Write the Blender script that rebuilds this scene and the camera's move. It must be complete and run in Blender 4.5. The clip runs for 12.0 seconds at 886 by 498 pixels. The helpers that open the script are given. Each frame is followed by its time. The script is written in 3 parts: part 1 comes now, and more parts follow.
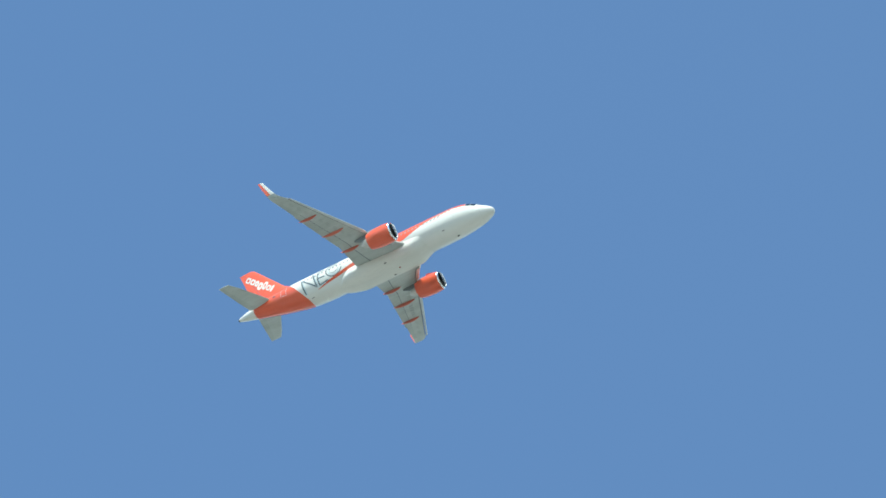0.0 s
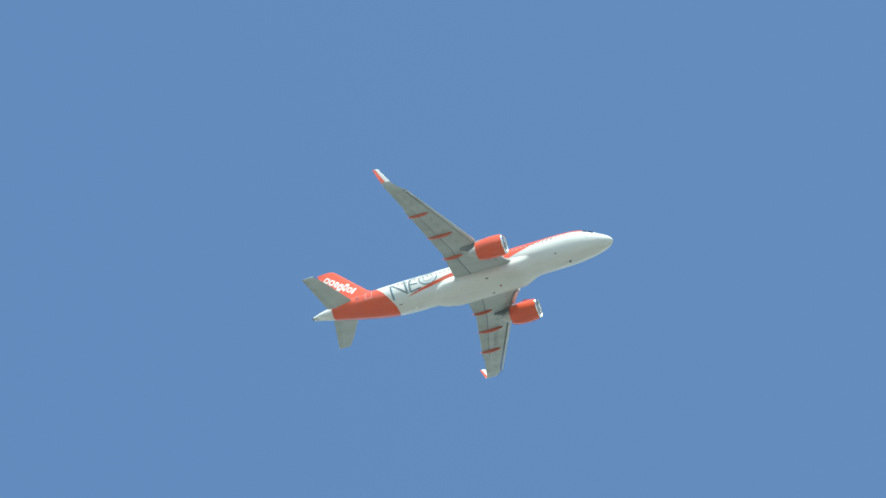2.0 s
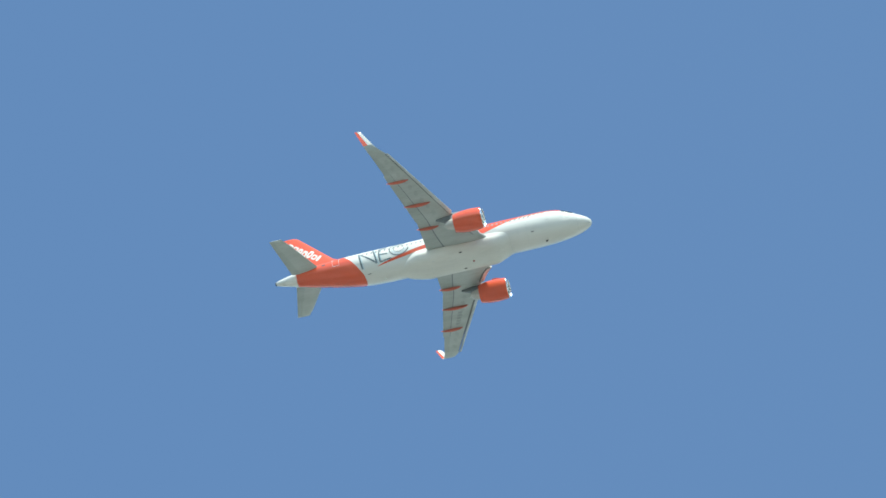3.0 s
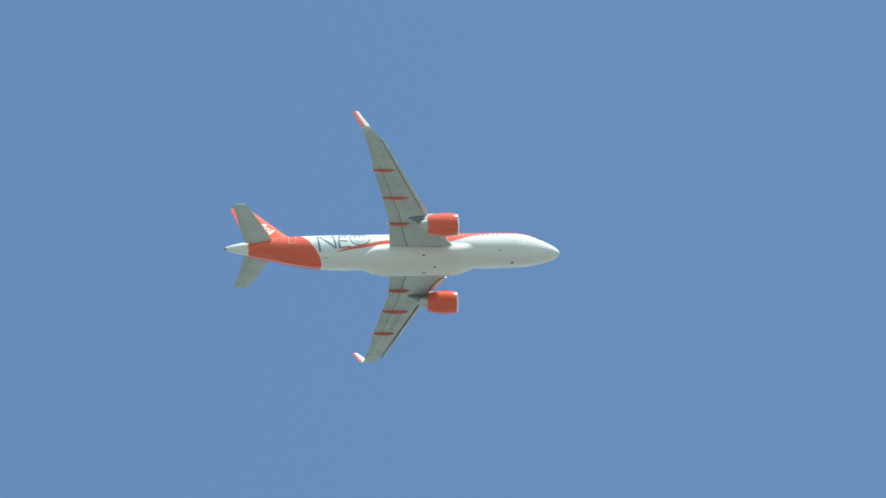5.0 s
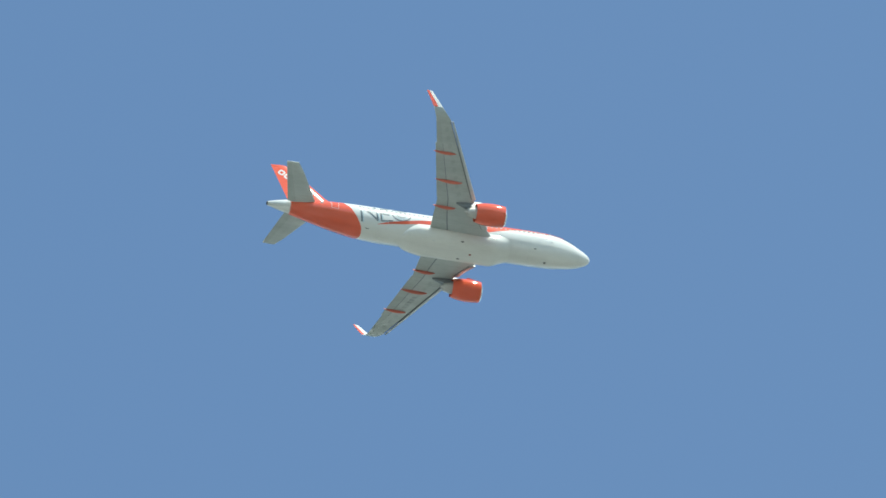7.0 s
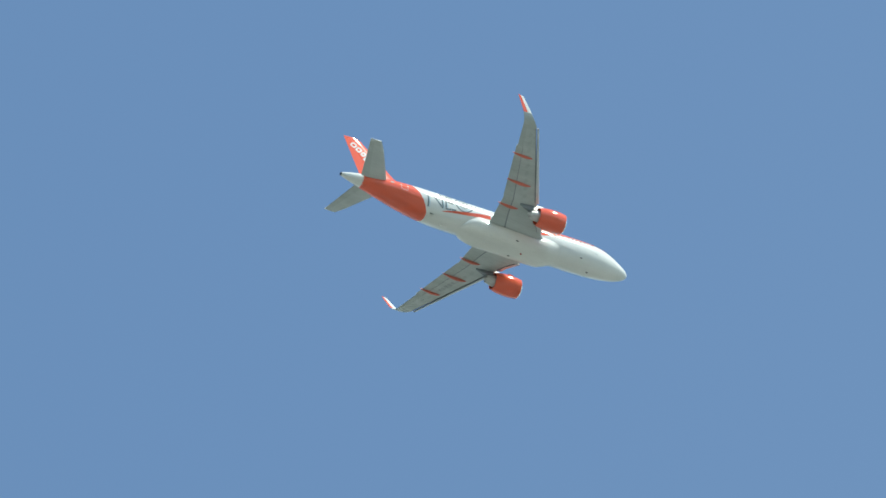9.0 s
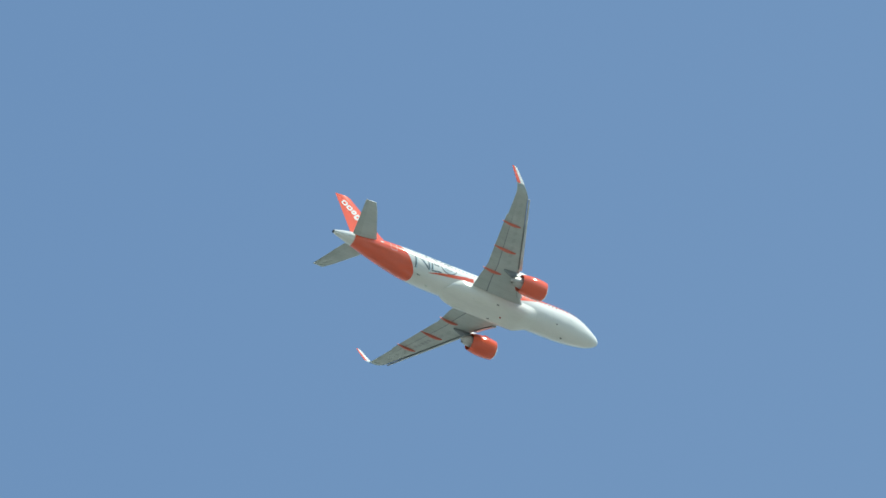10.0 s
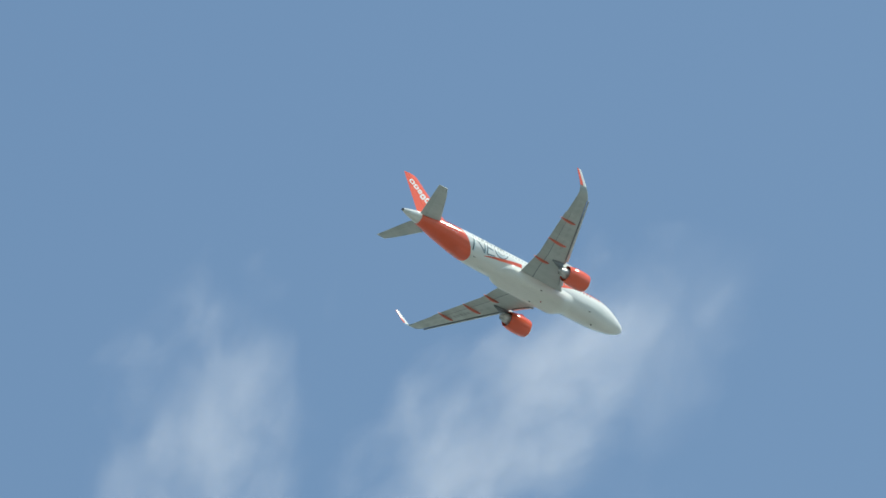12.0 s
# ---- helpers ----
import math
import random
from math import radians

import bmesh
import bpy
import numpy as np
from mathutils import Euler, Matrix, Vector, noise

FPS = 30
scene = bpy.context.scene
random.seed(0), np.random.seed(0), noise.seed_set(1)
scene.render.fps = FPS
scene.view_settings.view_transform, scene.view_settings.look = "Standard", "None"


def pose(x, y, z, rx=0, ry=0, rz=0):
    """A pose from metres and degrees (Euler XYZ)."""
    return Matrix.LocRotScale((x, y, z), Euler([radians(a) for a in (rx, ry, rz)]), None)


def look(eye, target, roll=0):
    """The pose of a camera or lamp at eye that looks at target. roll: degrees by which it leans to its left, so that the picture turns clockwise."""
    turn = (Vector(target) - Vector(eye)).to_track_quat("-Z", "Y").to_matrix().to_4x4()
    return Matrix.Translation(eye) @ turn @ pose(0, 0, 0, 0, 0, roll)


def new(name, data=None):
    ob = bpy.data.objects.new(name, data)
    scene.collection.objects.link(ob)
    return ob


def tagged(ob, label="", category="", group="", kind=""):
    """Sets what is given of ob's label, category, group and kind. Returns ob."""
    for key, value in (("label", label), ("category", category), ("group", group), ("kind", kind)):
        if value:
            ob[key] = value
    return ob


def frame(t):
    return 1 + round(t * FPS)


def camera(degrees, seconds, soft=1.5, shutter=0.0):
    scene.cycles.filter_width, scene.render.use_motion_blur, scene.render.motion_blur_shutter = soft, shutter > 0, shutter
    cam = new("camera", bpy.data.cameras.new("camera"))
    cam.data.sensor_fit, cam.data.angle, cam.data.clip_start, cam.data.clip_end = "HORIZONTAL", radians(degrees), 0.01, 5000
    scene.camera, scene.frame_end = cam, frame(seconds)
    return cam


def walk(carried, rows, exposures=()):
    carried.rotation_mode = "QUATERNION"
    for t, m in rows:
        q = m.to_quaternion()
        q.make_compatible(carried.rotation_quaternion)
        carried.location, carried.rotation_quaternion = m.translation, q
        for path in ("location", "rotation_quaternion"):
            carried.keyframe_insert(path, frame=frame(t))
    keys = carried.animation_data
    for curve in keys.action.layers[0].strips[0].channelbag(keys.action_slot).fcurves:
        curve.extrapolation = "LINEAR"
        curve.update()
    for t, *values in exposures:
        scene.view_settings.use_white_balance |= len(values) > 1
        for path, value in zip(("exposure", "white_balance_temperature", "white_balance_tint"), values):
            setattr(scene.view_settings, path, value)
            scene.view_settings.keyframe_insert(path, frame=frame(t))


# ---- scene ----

# ---- camera: stands on the ground, a long lens that follows the aircraft ----
LENS = 5.0
PLANE = [
    (0.00, pose(-541.516, 595.110, 970.175, 9.7573, 0.7231, 11.3407)),
    (0.10, pose(-531.017, 597.024, 969.312, 9.6785, 0.6733, 11.1496)),
    (0.20, pose(-520.510, 598.902, 968.458, 9.5999, 0.6233, 10.9586)),
    (0.30, pose(-509.997, 600.745, 967.614, 9.5215, 0.5730, 10.7677)),
    (0.40, pose(-499.476, 602.551, 966.780, 9.4433, 0.5225, 10.5768)),
    (0.50, pose(-488.949, 604.322, 965.955, 9.3652, 0.4716, 10.3860)),
    (0.60, pose(-478.415, 606.057, 965.140, 9.2873, 0.4206, 10.1952)),
    (0.70, pose(-467.874, 607.755, 964.334, 9.2096, 0.3692, 10.0046)),
    (0.80, pose(-457.327, 609.418, 963.539, 9.1320, 0.3176, 9.8140)),
    (0.90, pose(-446.774, 611.045, 962.753, 9.0546, 0.2658, 9.6235)),
    (1.00, pose(-436.214, 612.636, 961.978, 8.9774, 0.2137, 9.4330)),
    (1.10, pose(-425.648, 614.191, 961.212, 8.9003, 0.1613, 9.2426)),
    (1.20, pose(-415.076, 615.710, 960.456, 8.8235, 0.1087, 9.0523)),
    (1.30, pose(-404.499, 617.193, 959.711, 8.7468, 0.0558, 8.8621)),
    (1.40, pose(-393.915, 618.640, 958.975, 8.6702, 0.0027, 8.6719)),
    (1.50, pose(-383.327, 620.051, 958.250, 8.5939, -0.0507, 8.4818)),
    (1.60, pose(-372.732, 621.426, 957.535, 8.5177, -0.1043, 8.2918)),
    (1.70, pose(-362.133, 622.765, 956.830, 8.4418, -0.1582, 8.1018)),
    (1.80, pose(-351.528, 624.068, 956.136, 8.3659, -0.2124, 7.9119)),
    (1.90, pose(-340.918, 625.335, 955.452, 8.2903, -0.2668, 7.7221)),
    (2.00, pose(-330.304, 626.566, 954.778, 8.2149, -0.3214, 7.5324)),
    (2.10, pose(-319.684, 627.761, 954.115, 8.1396, -0.3763, 7.3427)),
    (2.20, pose(-309.060, 628.920, 953.462, 8.0645, -0.4314, 7.1531)),
    (2.30, pose(-298.432, 630.043, 952.820, 7.9896, -0.4868, 6.9635)),
    (2.40, pose(-287.799, 631.130, 952.188, 7.9149, -0.5425, 6.7741)),
    (2.50, pose(-277.161, 632.181, 951.567, 7.8404, -0.5983, 6.5847)),
    (2.60, pose(-266.520, 633.196, 950.957, 7.7660, -0.6545, 6.3954)),
    (2.70, pose(-255.875, 634.175, 950.358, 7.6918, -0.7108, 6.2061)),
    (2.80, pose(-245.226, 635.118, 949.769, 7.6179, -0.7675, 6.0170)),
    (2.90, pose(-234.573, 636.025, 949.191, 7.5441, -0.8243, 5.8278)),
    (3.00, pose(-223.916, 636.895, 948.624, 7.4705, -0.8814, 5.6388)),
    (3.10, pose(-213.256, 637.730, 948.068, 7.3970, -0.9388, 5.4498)),
    (3.20, pose(-202.593, 638.529, 947.523, 7.3238, -0.9964, 5.2609)),
    (3.30, pose(-191.927, 639.291, 946.989, 7.2508, -1.0542, 5.0721)),
    (3.40, pose(-181.257, 640.018, 946.466, 7.1779, -1.1123, 4.8834)),
    (3.50, pose(-170.585, 640.709, 945.954, 7.1052, -1.1706, 4.6947)),
    (3.60, pose(-159.909, 641.363, 945.454, 7.0328, -1.2291, 4.5061)),
    (3.70, pose(-149.232, 641.982, 944.964, 6.9605, -1.2879, 4.3175)),
    (3.80, pose(-138.551, 642.564, 944.486, 6.8884, -1.3469, 4.1290)),
    (3.90, pose(-127.868, 643.111, 944.019, 6.8165, -1.4062, 3.9406)),
    (4.00, pose(-117.183, 643.622, 943.563, 6.7448, -1.4657, 3.7523)),
    (4.10, pose(-106.496, 644.096, 943.119, 6.6733, -1.5254, 3.5640)),
    (4.20, pose(-95.807, 644.535, 942.686, 6.6020, -1.5854, 3.3758)),
    (4.30, pose(-85.115, 644.937, 942.265, 6.5309, -1.6456, 3.1877)),
    (4.40, pose(-74.423, 645.304, 941.855, 6.4599, -1.7060, 2.9997)),
    (4.50, pose(-63.728, 645.635, 941.457, 6.3892, -1.7667, 2.8117)),
    (4.60, pose(-53.032, 645.929, 941.071, 6.3187, -1.8276, 2.6238)),
    (4.70, pose(-42.335, 646.188, 940.696, 6.2484, -1.8887, 2.4359)),
    (4.80, pose(-31.636, 646.411, 940.333, 6.1782, -1.9501, 2.2481)),
    (4.90, pose(-20.937, 646.598, 939.981, 6.1083, -2.0117, 2.0604)),
    (5.00, pose(-10.236, 646.749, 939.641, 6.0386, -2.0735, 1.8728)),
    (5.10, pose(0.465, 646.864, 939.314, 5.9690, -2.1355, 1.6852)),
    (5.20, pose(11.167, 646.943, 938.998, 5.8997, -2.1978, 1.4977)),
    (5.30, pose(21.870, 646.987, 938.694, 5.8306, -2.2603, 1.3102)),
    (5.40, pose(32.573, 646.994, 938.401, 5.7616, -2.3230, 1.1229)),
    (5.50, pose(43.276, 646.966, 938.121, 5.6929, -2.3860, 0.9355)),
    (5.60, pose(53.980, 646.902, 937.853, 5.6244, -2.4492, 0.7483)),
    (5.70, pose(64.683, 646.801, 937.597, 5.5561, -2.5126, 0.5611)),
    (5.80, pose(75.386, 646.666, 937.353, 5.4880, -2.5762, 0.3740)),
    (5.90, pose(86.090, 646.494, 937.122, 5.4200, -2.6400, 0.1870)),
    (6.00, pose(96.792, 646.287, 936.902, 5.3523, -2.7041, 0.0000)),
    (6.10, pose(107.495, 646.043, 936.695, 5.2848, -2.7684, -0.1869)),
    (6.20, pose(118.196, 645.764, 936.500, 5.2175, -2.8329, -0.3738)),
    (6.30, pose(128.897, 645.450, 936.317, 5.1505, -2.8976, -0.5605)),
    (6.40, pose(139.597, 645.099, 936.147, 5.0836, -2.9625, -0.7472)),
    (6.50, pose(150.296, 644.713, 935.989, 5.0169, -3.0277, -0.9339)),
    (6.60, pose(160.993, 644.291, 935.844, 4.9505, -3.0930, -1.1205)),
    (6.70, pose(171.690, 643.834, 935.711, 4.8842, -3.1586, -1.3070)),
    (6.80, pose(182.385, 643.341, 935.591, 4.8182, -3.2244, -1.4935)),
    (6.90, pose(193.078, 642.812, 935.483, 4.7523, -3.2905, -1.6798)),
    (7.00, pose(203.770, 642.248, 935.388, 4.6867, -3.3567, -1.8662)),
    (7.10, pose(214.460, 641.648, 935.306, 4.6213, -3.4231, -2.0524)),
    (7.20, pose(225.148, 641.012, 935.236, 4.5561, -3.4898, -2.2386)),
    (7.30, pose(235.833, 640.341, 935.179, 4.4911, -3.5567, -2.4248)),
    (7.40, pose(246.517, 639.635, 935.135, 4.4264, -3.6237, -2.6109)),
    (7.50, pose(257.198, 638.893, 935.103, 4.3618, -3.6910, -2.7969)),
    (7.60, pose(267.877, 638.115, 935.085, 4.2975, -3.7585, -2.9828)),
    (7.70, pose(278.553, 637.302, 935.079, 4.2333, -3.8262, -3.1687)),
    (7.80, pose(289.226, 636.454, 935.086, 4.1694, -3.8941, -3.3545)),
    (7.90, pose(299.897, 635.570, 935.107, 4.1057, -3.9622, -3.5403)),
    (8.00, pose(310.564, 634.651, 935.140, 4.0422, -4.0306, -3.7260)),
    (8.10, pose(321.229, 633.697, 935.186, 3.9790, -4.0991, -3.9117)),
    (8.20, pose(331.890, 632.707, 935.245, 3.9159, -4.1678, -4.0972)),
    (8.30, pose(342.547, 631.682, 935.318, 3.8531, -4.2368, -4.2828)),
    (8.40, pose(353.201, 630.622, 935.404, 3.7905, -4.3059, -4.4682)),
    (8.50, pose(363.851, 629.526, 935.503, 3.7281, -4.3752, -4.6537)),
    (8.60, pose(374.498, 628.395, 935.615, 3.6659, -4.4448, -4.8390)),
    (8.70, pose(385.141, 627.229, 935.740, 3.6040, -4.5145, -5.0243)),
    (8.80, pose(395.779, 626.028, 935.879, 3.5423, -4.5845, -5.2095)),
    (8.90, pose(406.413, 624.792, 936.031, 3.4808, -4.6546, -5.3947)),
    (9.00, pose(417.043, 623.520, 936.196, 3.4195, -4.7249, -5.5798)),
    (9.10, pose(427.669, 622.214, 936.375, 3.3584, -4.7955, -5.7649)),
    (9.20, pose(438.290, 620.873, 936.568, 3.2976, -4.8662, -5.9499)),
    (9.30, pose(448.906, 619.496, 936.773, 3.2370, -4.9371, -6.1349)),
    (9.40, pose(459.517, 618.085, 936.993, 3.1766, -5.0082, -6.3198)),
    (9.50, pose(470.124, 616.638, 937.226, 3.1164, -5.0795, -6.5046)),
    (9.60, pose(480.725, 615.157, 937.472, 3.0564, -5.1510, -6.6894)),
    (9.70, pose(491.321, 613.641, 937.732, 2.9967, -5.2227, -6.8741)),
    (9.80, pose(501.911, 612.090, 938.006, 2.9372, -5.2946, -7.0588)),
    (9.90, pose(512.496, 610.504, 938.294, 2.8780, -5.3667, -7.2434)),
    (10.00, pose(523.076, 608.884, 938.595, 2.8189, -5.4390, -7.4280)),
    (10.10, pose(533.649, 607.228, 938.910, 2.7601, -5.5114, -7.6125)),
    (10.20, pose(544.217, 605.538, 939.239, 2.7015, -5.5841, -7.7970)),
    (10.30, pose(554.779, 603.814, 939.582, 2.6431, -5.6569, -7.9814)),
    (10.40, pose(565.334, 602.054, 939.938, 2.5850, -5.7299, -8.1658)),
    (10.50, pose(575.883, 600.260, 940.309, 2.5271, -5.8031, -8.3501)),
    (10.60, pose(586.426, 598.432, 940.693, 2.4694, -5.8765, -8.5343)),
    (10.70, pose(596.962, 596.569, 941.092, 2.4120, -5.9501, -8.7186)),
    (10.80, pose(607.492, 594.672, 941.504, 2.3548, -6.0239, -8.9027)),
    (10.90, pose(618.014, 592.740, 941.930, 2.2978, -6.0978, -9.0868)),
    (11.00, pose(628.530, 590.774, 942.371, 2.2411, -6.1719, -9.2709)),
    (11.10, pose(639.039, 588.773, 942.826, 2.1845, -6.2462, -9.4549)),
    (11.20, pose(649.540, 586.738, 943.295, 2.1282, -6.3207, -9.6389)),
    (11.30, pose(660.034, 584.669, 943.777, 2.0722, -6.3954, -9.8228)),
    (11.40, pose(670.521, 582.566, 944.275, 2.0164, -6.4702, -10.0067)),
    (11.50, pose(681.000, 580.428, 944.786, 1.9608, -6.5452, -10.1905)),
    (11.60, pose(691.471, 578.256, 945.312, 1.9054, -6.6204, -10.3743)),
    (11.70, pose(701.934, 576.050, 945.852, 1.8503, -6.6958, -10.5581)),
    (11.80, pose(712.390, 573.810, 946.406, 1.7954, -6.7713, -10.7418)),
    (11.90, pose(722.837, 571.536, 946.975, 1.7408, -6.8471, -10.9254)),
    (12.00, pose(733.276, 569.228, 947.558, 1.6864, -6.9230, -11.1090)),
]
CAMERA = [
    (0.0, pose(0, 0, 1.7, 140.0436, 0.6254, 43.5049)),
    (0.2, pose(0, 0, 1.7, 140.2389, 0.3729, 41.8730)),
    (0.5, pose(0, 0, 1.7, 140.8928, 0.0960, 39.3533)),
    (0.7, pose(0, 0, 1.7, 141.2362, 0.0692, 37.8113)),
    (1.0, pose(0, 0, 1.7, 141.7540, -0.2877, 35.7635)),
    (1.2, pose(0, 0, 1.7, 142.1415, -0.5216, 34.3515)),
    (1.5, pose(0, 0, 1.7, 142.7049, -0.6857, 32.1001)),
    (1.7, pose(0, 0, 1.7, 142.9441, -0.7104, 30.5987)),
    (2.0, pose(0, 0, 1.7, 143.3042, -0.7678, 28.3701)),
    (2.2, pose(0, 0, 1.7, 143.6571, -0.5228, 27.1721)),
    (2.5, pose(0, 0, 1.7, 143.9172, 0.0154, 25.2589)),
    (2.7, pose(0, 0, 1.7, 144.0625, -0.0097, 23.5300)),
    (3.0, pose(0, 0, 1.7, 144.3471, 0.0437, 20.8772)),
    (3.2, pose(0, 0, 1.7, 144.6309, 0.1781, 19.1130)),
    (4.8, pose(0, 0, 1.7, 145.5116, -0.4227, 3.5518)),
    (5.0, pose(0, 0, 1.7, 145.4144, -0.2496, 1.7032)),
    (5.2, pose(0, 0, 1.7, 145.1747, -0.0159, 0.1095)),
    (5.5, pose(0, 0, 1.7, 145.0539, 0.1320, -2.1465)),
    (5.7, pose(0, 0, 1.7, 145.0487, 0.1151, -3.7703)),
    (6.0, pose(0, 0, 1.7, 145.2650, 0.2547, -6.3180)),
    (6.2, pose(0, 0, 1.7, 145.2353, 0.3126, -8.0457)),
    (6.5, pose(0, 0, 1.7, 144.9856, 0.4545, -10.6808)),
    (6.7, pose(0, 0, 1.7, 144.6691, 0.5801, -12.5430)),
    (8.3, pose(0, 0, 1.7, 142.9131, 0.2097, -26.7865)),
    (8.5, pose(0, 0, 1.7, 142.5242, 0.2150, -28.5329)),
    (8.8, pose(0, 0, 1.7, 141.7683, 0.2354, -30.6401)),
    (9.0, pose(0, 0, 1.7, 141.4002, 0.1321, -31.9630)),
    (9.2, pose(0, 0, 1.7, 141.1150, 0.1928, -33.2141)),
    (9.5, pose(0, 0, 1.7, 140.7731, 0.3077, -35.1191)),
    (9.7, pose(0, 0, 1.7, 140.3454, 0.2143, -36.6117)),
    (10.0, pose(0, 0, 1.7, 139.9438, 0.2649, -39.0224)),
    (10.2, pose(0, 0, 1.7, 139.8351, 0.3683, -40.4407)),
    (10.5, pose(0, 0, 1.7, 139.3208, 0.4494, -42.5160)),
    (10.7, pose(0, 0, 1.7, 138.6658, 0.2571, -43.7832)),
    (11.0, pose(0, 0, 1.7, 138.1389, -0.1323, -45.6091)),
    (11.2, pose(0, 0, 1.7, 137.6577, -0.4708, -46.7271)),
    (11.5, pose(0, 0, 1.7, 137.1806, -0.7612, -48.6121)),
    (11.7, pose(0, 0, 1.7, 136.9283, -0.9084, -49.8834)),
    (12.0, pose(0, 0, 1.7, 135.9779, -1.0828, -51.8514)),
]
cam = camera(LENS, 12.0, soft=1.6)
walk(cam, CAMERA, exposures=[(0.0, 0.62, 6500, -4), (3.0, 0.58, 6500, -4), (6.0, 0.53, 6500, -4), (9.0, 0.42, 6500, -4), (10.5, 0.37, 6500, -4), (12.0, 0.23, 6500, -4)])

# ---- daylight ----
SUN_DIR = Vector((0.2053, -0.5463, 0.812)).normalized()
world = bpy.data.worlds.new("sky")
scene.world = world
world.use_nodes = True
wt = world.node_tree
sky = wt.nodes.new("ShaderNodeTexSky")
sky.sky_type = "NISHITA"
sky.sun_disc = False
sky.sun_elevation = math.asin(SUN_DIR.z)
sky.sun_rotation = math.atan2(SUN_DIR.x, SUN_DIR.y)
sky.altitude = 100
sky.air_density = 1.0
sky.dust_density = 0.15
sky.ozone_density = 6.6
bg = wt.nodes["Background"]
bg.inputs["Strength"].default_value = 0.15
# the blue thins into pale haze towards the east
where = wt.nodes.new("ShaderNodeTexCoord")
axes = wt.nodes.new("ShaderNodeSeparateXYZ")
wt.links.new(where.outputs["Generated"], axes.inputs[0])
east = wt.nodes.new("ShaderNodeMapRange")
east.inputs[1].default_value, east.inputs[2].default_value = -1.0, 1.0
wt.links.new(axes.outputs["X"], east.inputs[0])
thick = wt.nodes.new("ShaderNodeValToRGB")
thick.color_ramp.interpolation = "B_SPLINE"
stops = thick.color_ramp.elements
stops[0].position, stops[1].position = 0.24, 0.86
stops[0].color, stops[1].color = (0, 0, 0, 1), (0.15, 0.15, 0.15, 1)
for share, a in ((0.38, 0.027), (0.495, 0.043), (0.565, 0.05), (0.66, 0.062), (0.72, 0.093), (0.775, 0.125)):
    stops.new(share).color = (a, a, a, 1)
wt.links.new(east.outputs[0], thick.inputs[0])
haze = wt.nodes.new("ShaderNodeMix")
haze.data_type = "RGBA"
wt.links.new(thick.outputs[0], haze.inputs[0])
wt.links.new(sky.outputs[0], haze.inputs[6])
haze.inputs[7].default_value = (3.8, 3.97, 3.15, 1)
wt.links.new(haze.outputs[2], bg.inputs["Color"])
sun = new("sun", bpy.data.lights.new("sun", "SUN"))
sun.data.energy = 5.0
sun.data.angle = radians(0.53)
sun.data.color = (1.0, 0.95, 0.87)
sun.matrix_world = look((0, 0, 0), -SUN_DIR)


# ---- materials ----
def nodes(name):
    m = bpy.data.materials.new(name)
    m.use_nodes = True
    return m, m.node_tree, m.node_tree.nodes["Principled BSDF"]


def paint(name, colour, rough=0.28, metal=0.0, coat=0.0, vary=0.08, scale=0.8, streak=6.0, dirt=(0.25, 0.24, 0.2), dirty=0.12, bump=0.004):
    """Aircraft paint: broad tone drift, faint streaks along the airflow, fine grime."""
    m, t, p = nodes(name)
    co = t.nodes.new("ShaderNodeTexCoord")
    mp = t.nodes.new("ShaderNodeMapping")
    mp.inputs["Scale"].default_value = (1.0 / streak, 1, 1)
    t.links.new(co.outputs["Object"], mp.inputs["Vector"])
    n1 = t.nodes.new("ShaderNodeTexNoise")
    n1.inputs["Scale"].default_value = scale
    n1.inputs["Detail"].default_value = 4
    t.links.new(mp.outputs[0], n1.inputs["Vector"])
    n2 = t.nodes.new("ShaderNodeTexNoise")
    n2.inputs["Scale"].default_value = scale * 9
    n2.inputs["Detail"].default_value = 6
    t.links.new(mp.outputs[0], n2.inputs["Vector"])
    ramp = t.nodes.new("ShaderNodeValToRGB")
    a = [c * (1 - vary) for c in colour]
    b = [min(1, c * (1 + vary)) for c in colour]
    ramp.color_ramp.elements[0].position, ramp.color_ramp.elements[1].position = 0.3, 0.7
    ramp.color_ramp.elements[0].color = (*a, 1)
    ramp.color_ramp.elements[1].color = (*b, 1)
    t.links.new(n1.outputs[0], ramp.inputs[0])
    mask = t.nodes.new("ShaderNodeMapRange")
    mask.inputs[1].default_value, mask.inputs[2].default_value = 0.5, 0.75
    mask.inputs[3].default_value, mask.inputs[4].default_value = 0.0, dirty
    t.links.new(n2.outputs[0], mask.inputs[0])
    mix = t.nodes.new("ShaderNodeMix")
    mix.data_type = "RGBA"
    t.links.new(mask.outputs[0], mix.inputs[0])
    t.links.new(ramp.outputs[0], mix.inputs[6])
    mix.inputs[7].default_value = (*dirt, 1)
    t.links.new(mix.outputs[2], p.inputs["Base Color"])
    rr = t.nodes.new("ShaderNodeMapRange")
    rr.inputs[3].default_value, rr.inputs[4].default_value = rough * 0.9, rough * 1.15
    t.links.new(n2.outputs[0], rr.inputs[0])
    t.links.new(rr.outputs[0], p.inputs["Roughness"])
    p.inputs["Metallic"].default_value = metal
    p.inputs["Coat Weight"].default_value = coat
    if coat:  # the gloss lies in the clear coat alone
        p.inputs["Specular IOR Level"].default_value = 0.0
    p.inputs["Coat Roughness"].default_value = 0.085
    bp = t.nodes.new("ShaderNodeBump")
    bp.inputs["Strength"].default_value = 0.06
    bp.inputs["Distance"].default_value = bump
    t.links.new(n1.outputs[0], bp.inputs["Height"])
    t.links.new(bp.outputs[0], p.inputs["Normal"])
    return m


